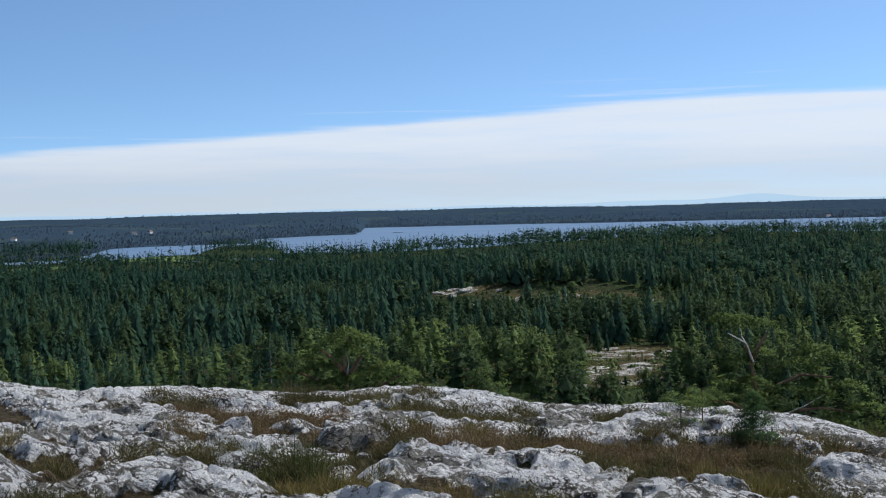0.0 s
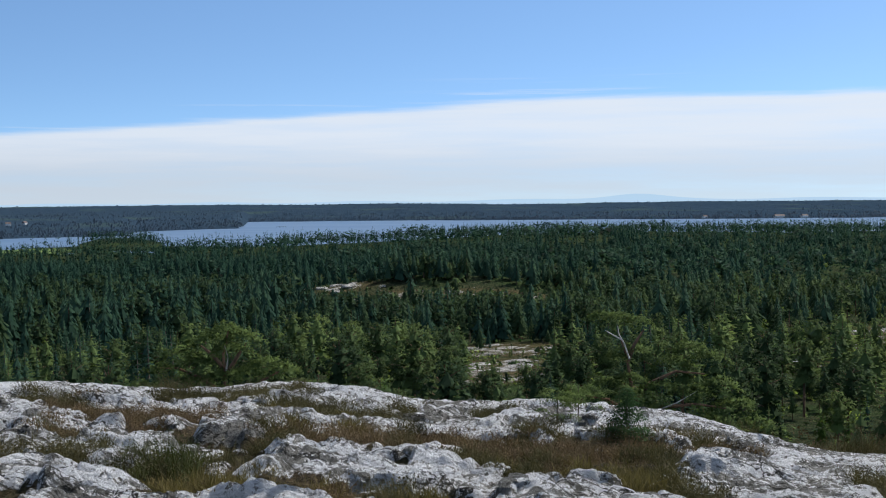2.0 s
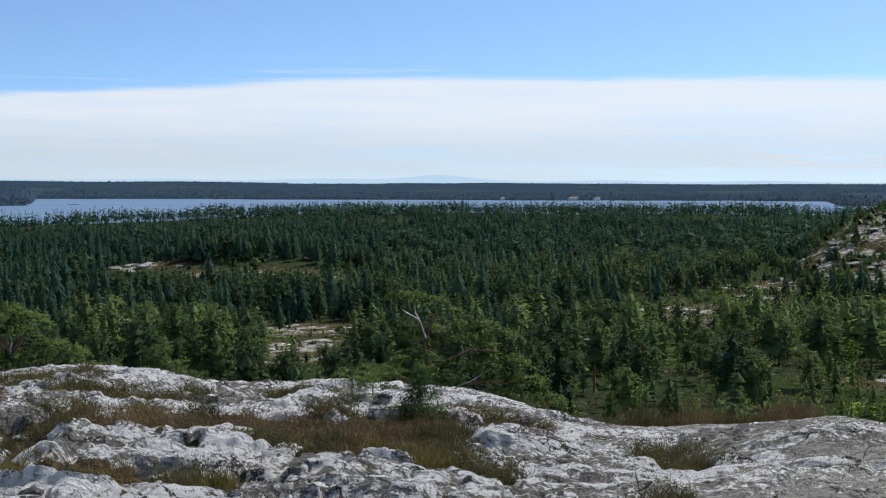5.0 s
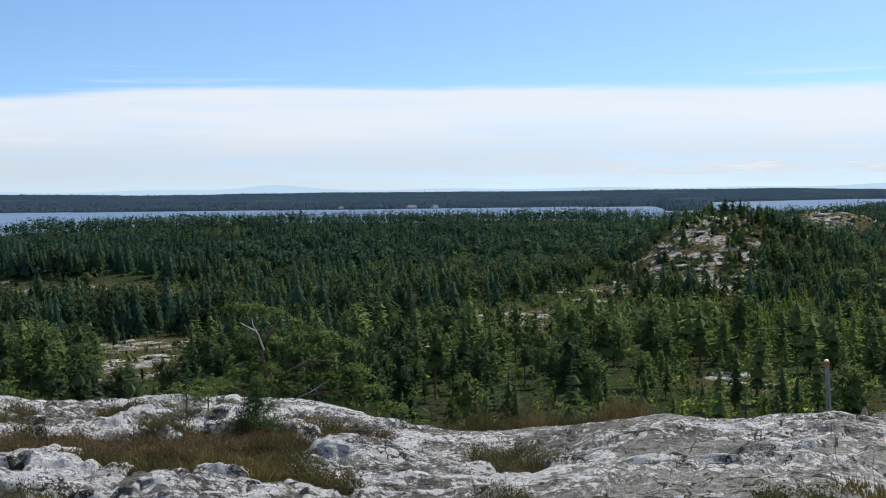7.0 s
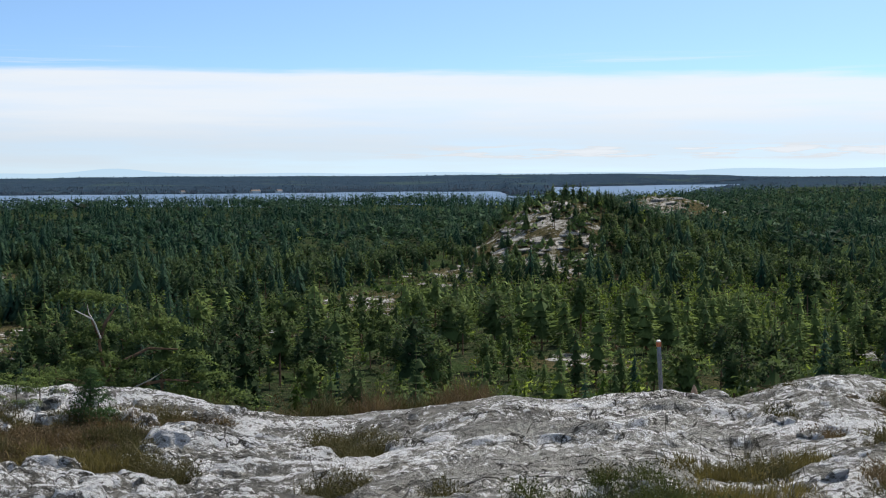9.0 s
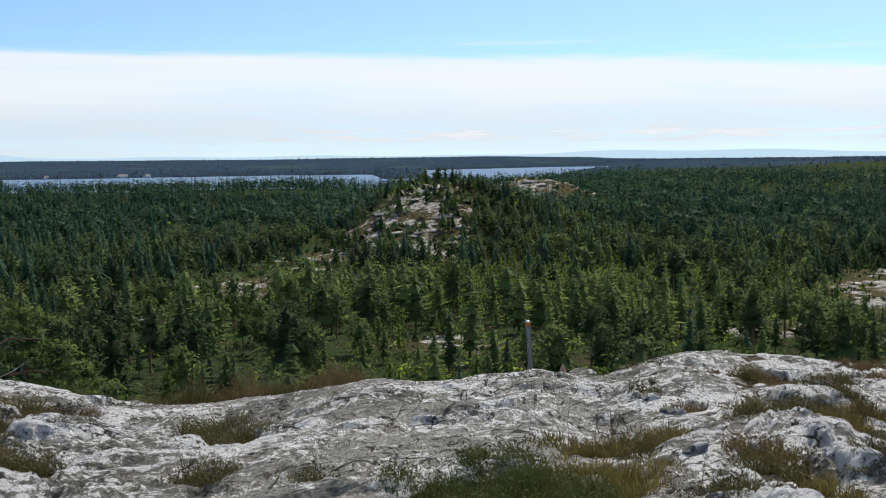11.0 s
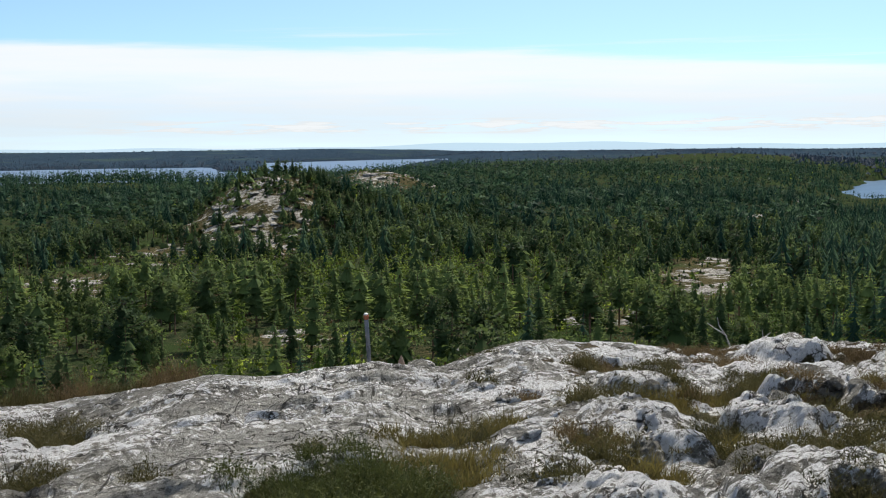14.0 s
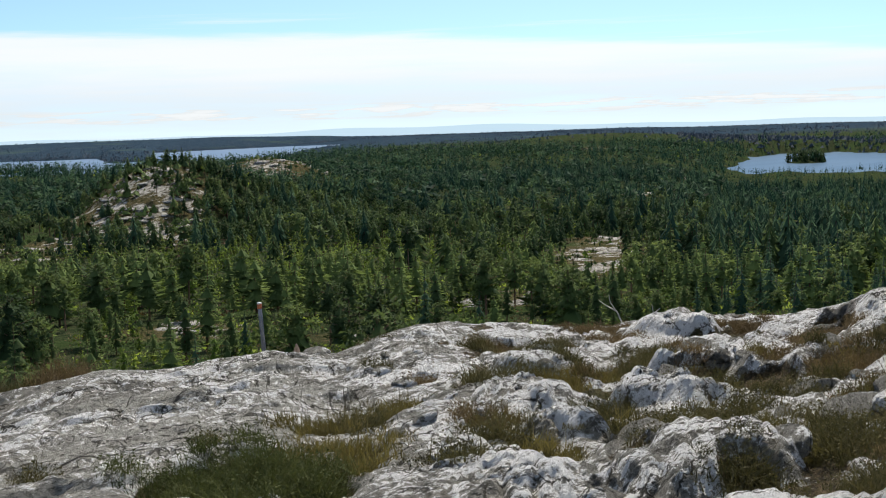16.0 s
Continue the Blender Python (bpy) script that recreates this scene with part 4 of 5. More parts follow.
def tri_part(name, tris, mat, parent=None, tint=0.5, ways=None):
    me = mesh_from(name, tris, np.arange(len(tris)).reshape(-1, 3))
    me.materials.append(mat)
    me.attributes.new("tint", "FLOAT", "POINT").data.foreach_set("value", np.full(len(tris), tint, np.float32))
    me.attributes.new("bulge", "FLOAT_VECTOR", "POINT").data.foreach_set("vector", (bulge(tris) if ways is None else ways).astype(np.float32).ravel())
    ob = new(name, me)
    ob.parent = parent
    return ob


TREE_LABELS = {"spruce": "narrow dark green spruce on the slope below the rock", "pine": "open-crowned pine with a bare lower trunk", "birch": "small light green birch among the pines"}


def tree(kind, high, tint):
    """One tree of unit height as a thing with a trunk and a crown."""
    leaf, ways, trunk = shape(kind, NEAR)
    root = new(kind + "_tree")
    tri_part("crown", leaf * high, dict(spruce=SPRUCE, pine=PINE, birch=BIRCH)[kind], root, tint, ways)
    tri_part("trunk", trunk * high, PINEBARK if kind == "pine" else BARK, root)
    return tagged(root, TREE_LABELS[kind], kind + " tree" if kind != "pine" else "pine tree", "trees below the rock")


def near_trees():
    """The trees that stand singly below the rock."""
    p, az_, r_, u = scatter(58, 132, 4.6, -24, 74, seed=201)
    kind = kinds(az_, r_, u, p[:, 0], p[:, 1])
    g = np.random.default_rng(202)
    # two sets: the sunny side's trees get lighter needles, light put into the tint
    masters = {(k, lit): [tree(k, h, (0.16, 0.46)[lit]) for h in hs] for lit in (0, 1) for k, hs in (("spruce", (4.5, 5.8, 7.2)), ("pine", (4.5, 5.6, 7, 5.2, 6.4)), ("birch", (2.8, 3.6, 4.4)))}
    used = set()
    low_ = headroom(az_ + g.uniform(-1.1, 1.1, len(r_)), r_, p[:, 2], np.where(g.uniform(size=len(r_)) < 0.05, -9.0, g.uniform(-0.6, 0.4, len(r_))))
    for place, k, top, az in zip(p, kind, low_, az_):
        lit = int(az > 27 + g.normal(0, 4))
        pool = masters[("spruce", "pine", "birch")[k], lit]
        i = int(g.integers(len(pool)))
        s = min(g.uniform(0.5, 1.25), top / 5.5)
        m = pose(*place, g.normal(0, 1.5), g.normal(0, 1.5), g.uniform(0, 360))
        if (k, lit, i) in used:
            copy_thing(pool[i], m).scale = (s * g.uniform(0.9, 1.15), s * g.uniform(0.9, 1.15), s)
        else:
            used.add((k, lit, i))
            pool[i].matrix_basis = m


near_trees()
plant(132, 200, 4.1, CLOSER, 101, (3.0, 3.0, 1.8), (8, 7.5, 4))
plant(200, 400, 4.35, MIDDLE, 102, (4.0, 4.0, 2.2), (10, 9.0, 4.5))
plant(400, 760, 6.2, FAR, 103, (6.3, 6, 4.5), (11.8, 10.8, 8))
plant(760, 1500, 8.8, FURTHEST, 104, (10, 10, 8), (14, 13, 11))
plant(1500, 2300, 8.6, FURTHEST, 105, (10, 10, 8), (14, 13, 11), 43)


def stunted():
    """Low wind-bent pines on the bare hill and the island's trees."""
    g = np.random.default_rng(501)
    az_ = np.concatenate([g.uniform(31.5, 47, 1500), g.uniform(63.85, 65.55, 70)])
    r = np.concatenate([g.uniform(330, 540, 1500), g.normal(1190, 22, 70)])
    x, y = r * np.sin(np.radians(az_)), r * np.cos(np.radians(az_))
    z = land_height(x, y)
    keep = (z > LAKE + 0.3) & ((bareness(x, y) < 0.5) | (g.uniform(size=len(x)) < 0.16))
    p = np.stack([x, y, z], 1)[keep]
    p[:, 2] -= np.where(np.hypot(p[:, 0], p[:, 1]) > 900, 2.2, 0.0)
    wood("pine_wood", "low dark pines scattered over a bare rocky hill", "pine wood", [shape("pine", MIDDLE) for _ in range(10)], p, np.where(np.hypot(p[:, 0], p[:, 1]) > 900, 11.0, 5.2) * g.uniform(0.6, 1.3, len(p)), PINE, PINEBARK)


stunted()


def hill_scrub():
    """Juniper and heather in the clefts of the bare hills and ledges."""
    g = np.random.default_rng(511)
    az_ = np.concatenate([g.uniform(31.2, 38, 700), g.uniform(38, 43, 160), g.uniform(-1, 10.5, 260)])
    r = np.concatenate([g.uniform(325, 440, 700), g.uniform(580, 680, 160), g.uniform(335, 400, 260)])
    for a_, dist, wide_, deep_, _ in GLADES:
        if dist < 450:
            az_ = np.append(az_, a_ + np.degrees(g.normal(0, wide_ * 0.6, 40) / dist))
            r = np.append(r, dist + g.normal(0, deep_ * 0.6, 40))
    x, y = r * np.sin(np.radians(az_)), r * np.cos(np.radians(az_))
    cleft = fbm(x / 7, y / 7, 3, 97) + g.normal(0, 0.05, len(x)) > 0.02
    p = np.stack([x, y, land_height(x, y)], 1)[cleft]
    shapes = [(fans(rng.normal(size=(3, 3)) * np.array([0.6, 0.6, 0.1]) + np.array([0, 0, 0.4]), [0.5, 0.42, 0.4], [0.45, 0.35, 0.3], 5, 0.6, 0.6),) for _ in range(6)]
    shapes = [(leaf, bulge(leaf), np.zeros((0, 3))) for leaf, in shapes]
    wood("scrub", "dark juniper and heather scrub in the clefts of a bare hill", "scrub", shapes, p, g.uniform(0.9, 2.4, len(p)) * np.where(np.hypot(p[:, 0], p[:, 1]) < 300, 0.38, 1.0), PINE, BARK)


hill_scrub()


def outcrop_rock(name):
    m, n = material(name)
    p = n.coords("Object")
    t = n.noise(n.scaled(p, (0.6, 1.3, 1.6), 0.6), 0.7, 9.0, 0.78)
    color = n.ramp(t, [(0.40, (0.055, 0.052, 0.042)), (0.48, (0.17, 0.165, 0.15)), (0.58, (0.40, 0.39, 0.37))])
    return finish(m, n, color, 0.92, t, 1.0, 0.6, 0.1)


OUTCROP = outcrop_rock("outcrop_rock")


def outcrops():
    """Low rounded knobs of bare rock in the clearings and on the hills."""
    g = np.random.default_rng(521)
    bm = bmesh.new()
    bmesh.ops.create_icosphere(bm, subdivisions=2, radius=1)
    bm.verts.ensure_lookup_table()
    ball = np.array([v.co[:] for v in bm.verts])
    faces = np.array([[v.index for v in f.verts] for f in bm.faces])
    bm.free()
    cos, tris, count = [], [], 0
    for az_, dist, wide_, deep_, strong in BARE + GLADES:
        if dist > 700:
            continue
        for _ in range(int(2 + 11 * strong) if dist < 320 else 14):
            r_ = dist + g.normal(0, deep_ * 0.55)
            q = math.radians(az_) + g.normal(0, wide_ * 0.55) / dist
            x, y = r_ * math.sin(q), r_ * math.cos(q)
            if bareness(np.array([x]), np.array([y]))[0] < 0.25:
                continue
            size = g.uniform(0.45, 1.3) * (1.0 + dist / 420)
            shape_ = ball * np.array([size * g.uniform(1.0, 2.2), size, size * g.uniform(0.22, 0.42)])
            lumpy = 1 + 0.35 * fbm(ball[:, 0] * 1.4 + count, ball[:, 1] * 1.4 + ball[:, 2], 3, 523)
            shape_ = shape_ * lumpy[:, None]
            c, n = math.cos(g.uniform(0.3, 0.9)), math.sin(g.uniform(0.3, 0.9))
            z = float(land_height(np.array([x]), np.array([y]))[0])
            cos.append(np.stack([shape_[:, 0] * c - shape_[:, 1] * n + x, shape_[:, 0] * n + shape_[:, 1] * c + y, shape_[:, 2] + z - 0.12 * size], 1))
            tris.append(faces + count * len(ball))
            count += 1
    me = mesh_from("outcrops", np.concatenate(cos), np.concatenate(tris))
    me.materials.append(OUTCROP)
    return tagged(new("outcrops", me), "low knobs of pale bare rock in the forest clearings", "outcrops", kind="stuff")


outcrops()


def undergrowth():
    """Shrubs and seedlings that close the floor of the wood."""
    g = np.random.default_rng(402)
    for near, far, gap, fine in ((45, 190, 2.9, True), (190, 380, 5.0, False)):
        p, az_, r_, u = scatter(near, far, gap, seed=401 + int(fine))
        keep = (bareness(p[:, 0], p[:, 1]) < 0.7) | (g.uniform(size=len(p)) < 0.15)
        p, u = p[keep], u[keep]
        shapes = []
        for _ in range(8):
            if fine:
                c = rng.normal(size=(26, 3)) * np.array([0.55, 0.55, 0.3]) + np.array([0, 0, 0.45])
                leaf = sprays(c, np.full(26, 0.22), 0.8)
            else:
                leaf = np.concatenate([fans(rng.normal(size=(2, 3)) * np.array([0.5, 0.5, 0.12]) + np.array([0, 0, 0.4]), [0.45, 0.36], [0.4, 0.3], 4, 0.5, 0.6), sprays(rng.normal(size=(6, 3)) * np.array([0.6, 0.6, 0.25]) + np.array([0, 0, 0.55]), np.full(6, 0.24), 0.8)])
            shapes.append((leaf, bulge(leaf), np.zeros((0, 3))))
        for i, (mat, label) in enumerate(((PINE, "low pine seedlings and juniper under the trees"), (BIRCH, "light green birch scrub under the trees"), (RUSSET, "brown dead bracken and heather under the trees"))):
            sel = (u < 0.5, (u >= 0.5) & (u < 0.75), u >= 0.75)[i]
            wood("undergrowth", label, "undergrowth", shapes, p[sel], g.uniform(0.6, 1.7, sel.sum()) * (1.0, 1.0, 0.7)[i], mat, BARK)


undergrowth()


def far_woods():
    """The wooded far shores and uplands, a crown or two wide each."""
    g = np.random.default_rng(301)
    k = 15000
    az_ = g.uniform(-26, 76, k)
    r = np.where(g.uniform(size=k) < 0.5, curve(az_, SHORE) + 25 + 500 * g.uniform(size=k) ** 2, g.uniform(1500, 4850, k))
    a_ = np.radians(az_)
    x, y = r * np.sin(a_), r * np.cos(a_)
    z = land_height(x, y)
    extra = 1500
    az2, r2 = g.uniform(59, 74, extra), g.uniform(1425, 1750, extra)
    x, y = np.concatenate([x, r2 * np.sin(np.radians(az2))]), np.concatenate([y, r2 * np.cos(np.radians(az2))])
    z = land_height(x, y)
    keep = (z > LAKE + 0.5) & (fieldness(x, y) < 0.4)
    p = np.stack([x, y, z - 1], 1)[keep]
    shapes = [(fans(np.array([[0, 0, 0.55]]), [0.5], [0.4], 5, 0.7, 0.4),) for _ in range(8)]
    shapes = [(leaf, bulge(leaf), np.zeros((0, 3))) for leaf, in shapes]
    wood("far_wood", "blue-green spruce woods on the far shores, haze put in their colour", "woods", shapes, p, g.uniform(3.2, 5.5, len(p)), HAZED_FARWOOD, BARK, 2.5)


far_woods()


# ---- turf on the rock ----
def blades(places, high, lean, width):
    """Thin leaning sprigs, one sliver each."""
    k = len(places)
    a_, b_ = rng.uniform(0, 2 * math.pi, k), rng.uniform(0, 2 * math.pi, k)
    h = np.asarray(high) * rng.uniform(0.35, 1.1, k)
    tilt = lean * np.abs(rng.normal(size=k)) * h
    side = np.stack([np.cos(b_), np.sin(b_), rng.normal(0, 0.3, k)], 1) * (width * rng.uniform(0.7, 1.5, k))[:, None]
    tip = places + np.stack([np.cos(a_) * tilt, np.sin(a_) * tilt, h], 1)
    return np.stack([places - side, places + side, tip], 1).reshape(-1, 3)


def patch(name, label, category, mat, x, y, half, high, dense, width, lean, bushy=False):
    """One patch of turf: tufts that crowd its middle, rooted on the rock."""
    tufts = max(14, int(half**1.6 * dense))
    c, n = math.cos(math.atan2(x, y)), math.sin(math.atan2(x, y))
    q, a_ = np.sqrt(rng.uniform(0, 1, tufts)) * half * 1.1, rng.uniform(0, 2 * math.pi, tufts)
    q *= 1 + 0.35 * np.sin(3 * a_ + x * 7)
    u, v = q * np.cos(a_), q * np.sin(a_) * 1.3
    tx, ty = x + u * c + v * n, y - u * n + v * c
    per = 38
    big = high * rng.uniform(0.3, 1.15, tufts) * np.clip(1.15 - 0.6 * q / half, 0.3, 1.2)
    px = np.repeat(tx, per) + rng.normal(0, 0.05, tufts * per)
    py = np.repeat(ty, per) + rng.normal(0, 0.05, tufts * per)
    pz = np.repeat(rock_height(tx, ty), per) - 0.015 + np.repeat(big, per) * 0.45 * rng.uniform(0, 1, tufts * per)
    tris = blades(np.stack([px, py, pz], 1), np.repeat(big, per) * 0.7, lean, width)
    shade = np.repeat(rng.uniform(0, 1, tufts), per)
    if bushy:
        leafy = np.stack([px, py, pz + np.repeat(big, per) * rng.uniform(0.1, 0.65, tufts * per)], 1) + rng.normal(0, 0.02, (tufts * per, 3))
        tris = np.concatenate([tris, sprays(leafy, np.full(tufts * per, 0.013), 0.9)])
        shade = np.concatenate([shade, shade])
    me = mesh_from(name, tris, np.arange(len(tris)).reshape(-1, 3))
    me.materials.append(mat)
    me.attributes.new("tint", "FLOAT", "POINT").data.foreach_set("value", np.repeat(shade, 3).astype(np.float32))
    return tagged(new(name, me), label, category, kind="stuff")


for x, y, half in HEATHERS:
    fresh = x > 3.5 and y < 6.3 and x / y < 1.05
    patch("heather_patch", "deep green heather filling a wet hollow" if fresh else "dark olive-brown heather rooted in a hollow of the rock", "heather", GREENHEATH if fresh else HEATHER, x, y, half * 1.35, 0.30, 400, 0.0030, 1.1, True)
for x, y, half in RUSSETS:
    patch("russet_heather_patch", "dry russet heather and grass in a shallow rock gully", "dry heather", RUSSET, x, y, half * 1.45, 0.21, 380, 0.0035, 0.9, True)
for x, y, half in STRAWS:
    patch("grass_patch", "yellowing grass tuft growing between the rocks", "grass", STRAW, x, y, half * 1.4, 0.26, 400, 0.0035, 0.8)


def gully_tufts():
    """Small tufts that fill the cracks and gullies between the swells."""
    g = np.random.default_rng(531)
    az_ = np.concatenate([g.uniform(47, 70, 150), g.uniform(-20, 17, 90)])
    r = np.concatenate([g.uniform(6.2, 13.5, 150), g.uniform(8.0, 14.5, 90)])
    x, y = r * np.sin(np.radians(az_)), r * np.cos(np.radians(az_))
    for px, py, wet in zip(x, y, turf(x, y)):
        if wet < 0.55:
            continue
        pick, half = g.uniform(), g.uniform(0.10, 0.24)
        if pick < 0.5:
            patch("heather_patch", "small brown heather tuft in a crack of the rock", "heather", HEATHER, px, py, half, 0.22, 330, 0.0035, 0.8, True)
        elif pick < 0.75:
            patch("russet_heather_patch", "dry russet tuft in a crack of the rock", "dry heather", RUSSET, px, py, half, 0.17, 330, 0.0035, 0.9, True)
        else:
            patch("grass_patch", "small yellowing grass tuft in a crack of the rock", "grass", STRAW, px, py, half, 0.20, 330, 0.0035, 0.8)


gully_tufts()
patch("heather_patch", "tall dark green heather bush between the rocks", "heather", GREENHEATH, -1.2, 9.7, 0.3, 0.42, 330, 0.003, 0.7, True)
patch("grass_patch", "tall straw-yellow grass tuft between the rocks", "grass", STRAW, -0.85, 8.9, 0.36, 0.30, 330, 0.003, 0.9)
for i, (az_, r_) in enumerate(((22.5, 17.5), (24.5, 16.5), (26.5, 16.2), (28.5, 16.0), (30.5, 15.8), (19.5, 18.5), (-6.0, 20.0), (-7.2, 19.6))):
    a_ = math.radians(az_)
    patch("scrub_patch", "brown leafless scrub below the rock's brow", "scrub", (RUSSET, HEATHER)[i % 2], r_ * math.sin(a_), r_ * math.cos(a_), 0.5, 0.42 + 0.08 * (i % 3), 260, 0.004, 0.8, True)


# ---- the marker post and stones ----
def plain(name, color, rough, metal=0.0, scale=30.0):
    m, n = material(name)
    t = n.noise(n.coords("Object"), scale, 6.0, 0.7)
    c = n.mix(n.step(t, 0.35, 0.65), tuple(v * 0.72 for v in color) + (1,), tuple(color) + (1,))
    return finish(m, n, c, rough, t, 0.3, 0.005, 0.4, Metallic=metal)


STEEL = plain("galvanised_steel", (0.20, 0.21, 0.23), 0.55, 0.4)
ORANGE = plain("orange_paint", (0.45, 0.13, 0.05), 0.6)
PALE = plain("pale_metal", (0.75, 0.72, 0.68), 0.4, 0.3)
CEMENT = plain("white_cement", (0.72, 0.70, 0.70), 0.9)
RUST_STONE = plain("rusty_stone", (0.42, 0.29, 0.20), 0.9)
GREY_STONE = plain("grey_stone", (0.22, 0.215, 0.20), 0.9, 0.0, 9.0)


def tube_mesh(name, rings, mat, parent, sides=20):
    """A turned part: (radius, height) rings from the bottom up, closed at both ends."""
    bm = bmesh.new()
    made = [[bm.verts.new((r * math.cos(i * 2 * math.pi / sides), r * math.sin(i * 2 * math.pi / sides), z)) for i in range(sides)] for r, z in rings]
    for lo, hi in zip(made, made[1:]):
        for i in range(sides):
            bm.faces.new((lo[i], lo[(i + 1) % sides], hi[(i + 1) % sides], hi[i])).smooth = True
    bm.faces.new(made[-1])
    bm.faces.new(made[0][::-1])
    me = bpy.data.meshes.new(name)
    bm.to_mesh(me)
    me.materials.append(mat)
    ob = new(name, me)
    ob.parent = parent
    return ob


def ground_at(x, y):
    return float(max(rock_height(np.array([x]), np.array([y]))[0], land_height(np.array([x]), np.array([y]))[0]))


def marker_post(x, y):
    root = new("marker_post")
    tube_mesh("pipe", [(0.024, -0.12), (0.024, 0.545), (0.022, 0.55)], STEEL, root)
    tube_mesh("collar", [(0.027, 0.545), (0.029, 0.55), (0.029, 0.592), (0.027, 0.598)], ORANGE, root)
    tube_mesh("cap", [(0.020, 0.592), (0.027, 0.600), (0.024, 0.612), (0.012, 0.617)], PALE, root)
    tube_mesh("footing", [(0.15, -0.12), (0.13, -0.03), (0.08, 0.005), (0.04, 0.015)], CEMENT, root)
    root.matrix_basis = pose(x, y, ground_at(x, y), -2, -6, 40)
    return tagged(root, "leaning galvanised pipe with an orange head in white cement", "post")


marker_post(9.04, 10.92)


def stone(x, y, w_, d_, h_, mat, label, lean=0, seed=0, turn=0):
    """An angular loose stone."""
    g = random.Random(seed)
    bm = bmesh.new()
    bmesh.ops.create_icosphere(bm, subdivisions=2, radius=1)
    for v in bm.verts:
        k = 1 + 0.28 * noise.noise(v.co * 1.3 + Vector((seed, 0, 0))) + 0.08 * noise.noise(v.co * 5 + Vector((0, seed, 0)))
        v.co = v.co * k
        v.co.x, v.co.y, v.co.z = v.co.x * w_, v.co.y * d_, (v.co.z + 0.6) * h_ / 1.6
        if h_ > 2 * d_:
            thin = 1 - 0.65 * max(v.co.z, 0) / h_
            v.co.x, v.co.y = v.co.x * thin, v.co.y * thin
    me = bpy.data.meshes.new("stone")
    bm.to_mesh(me)
    me.materials.append(mat)
    ob = new("stone", me)
    ob.matrix_basis = pose(x, y, ground_at(x, y) - 0.02, 0, lean, turn)
    return tagged(ob, label, "stone")


stone(9.42, 10.80, 0.055, 0.06, 0.19, RUST_STONE, "upright pointed rusty-brown stone beside the post", -18, 4, 50)
stone(9.85, 10.95, 0.24, 0.18, 0.10, GRANITE, "rounded grey boulder beside the post", 0, 5, 40)


# ---- single trees on and under the brow ----
def needle_pads(pads, dense):
    """Flat ragged pads of pine needles, (sideways, depth, height, half width) each, and which way their tufts face."""
    out, ways = [], []
    for u, v, h, half in pads:
        mid = np.array([u, v, h])
        k = int(330 * dense)
        a_, q = rng.uniform(0, 2 * math.pi, k), np.sqrt(rng.uniform(0, 1, k))
        q *= 1 + 0.3 * np.sin(3 * a_ + h * 5) + 0.15 * np.sin(7 * a_ + u * 9)
        off = np.stack([q * np.cos(a_), q * np.sin(a_) * 0.9, (1 - q**2) * 0.34 - 0.12 + rng.normal(0, 0.09, k)], 1) * half
        out.append(sprays(mid + off, half * 0.10, 0.7))
        w_ = off / half * np.array([0.8, 0.8, 1.2]) + np.array([0, 0, 0.55]) + rng.normal(0, 0.18, (k, 3))
        ways.append(np.repeat(w_ / np.linalg.norm(w_, axis=1, keepdims=True), 3, 0))
    return np.concatenate(out), np.concatenate(ways)


def gnarled_pine(name, label, x, y, base, trunk, limbs, pads, dead):
    """A low wind-shaped pine, built facing north at its root and then turned to its bearing."""
    root = new(name)
    tri_part("trunk", stem(trunk, np.linspace(0.09, 0.012, len(trunk)), 8), PINEBARK, root)
    for line in limbs:
        tri_part("limb", stem(line, np.linspace(0.055, 0.015, len(line)), 6), PINEBARK, root)
    for line in dead:
        tagged(tri_part("dead_branch", stem(line, np.linspace(0.019, 0.004, len(line)), 5), DEADWOOD, root), "bleached bare dead branch")
    leaf, ways = needle_pads([(u, v, h, half * 1.22) for u, v, h, half in pads], 1.7)
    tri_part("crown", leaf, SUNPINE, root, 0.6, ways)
    root.matrix_basis = pose(x, y, base, 0, 0, -math.degrees(math.atan2(x, y)))
    return tagged(root, label, "pine tree")


def polar(az_, r):
    return r * math.sin(math.radians(az_)), r * math.cos(math.radians(az_))


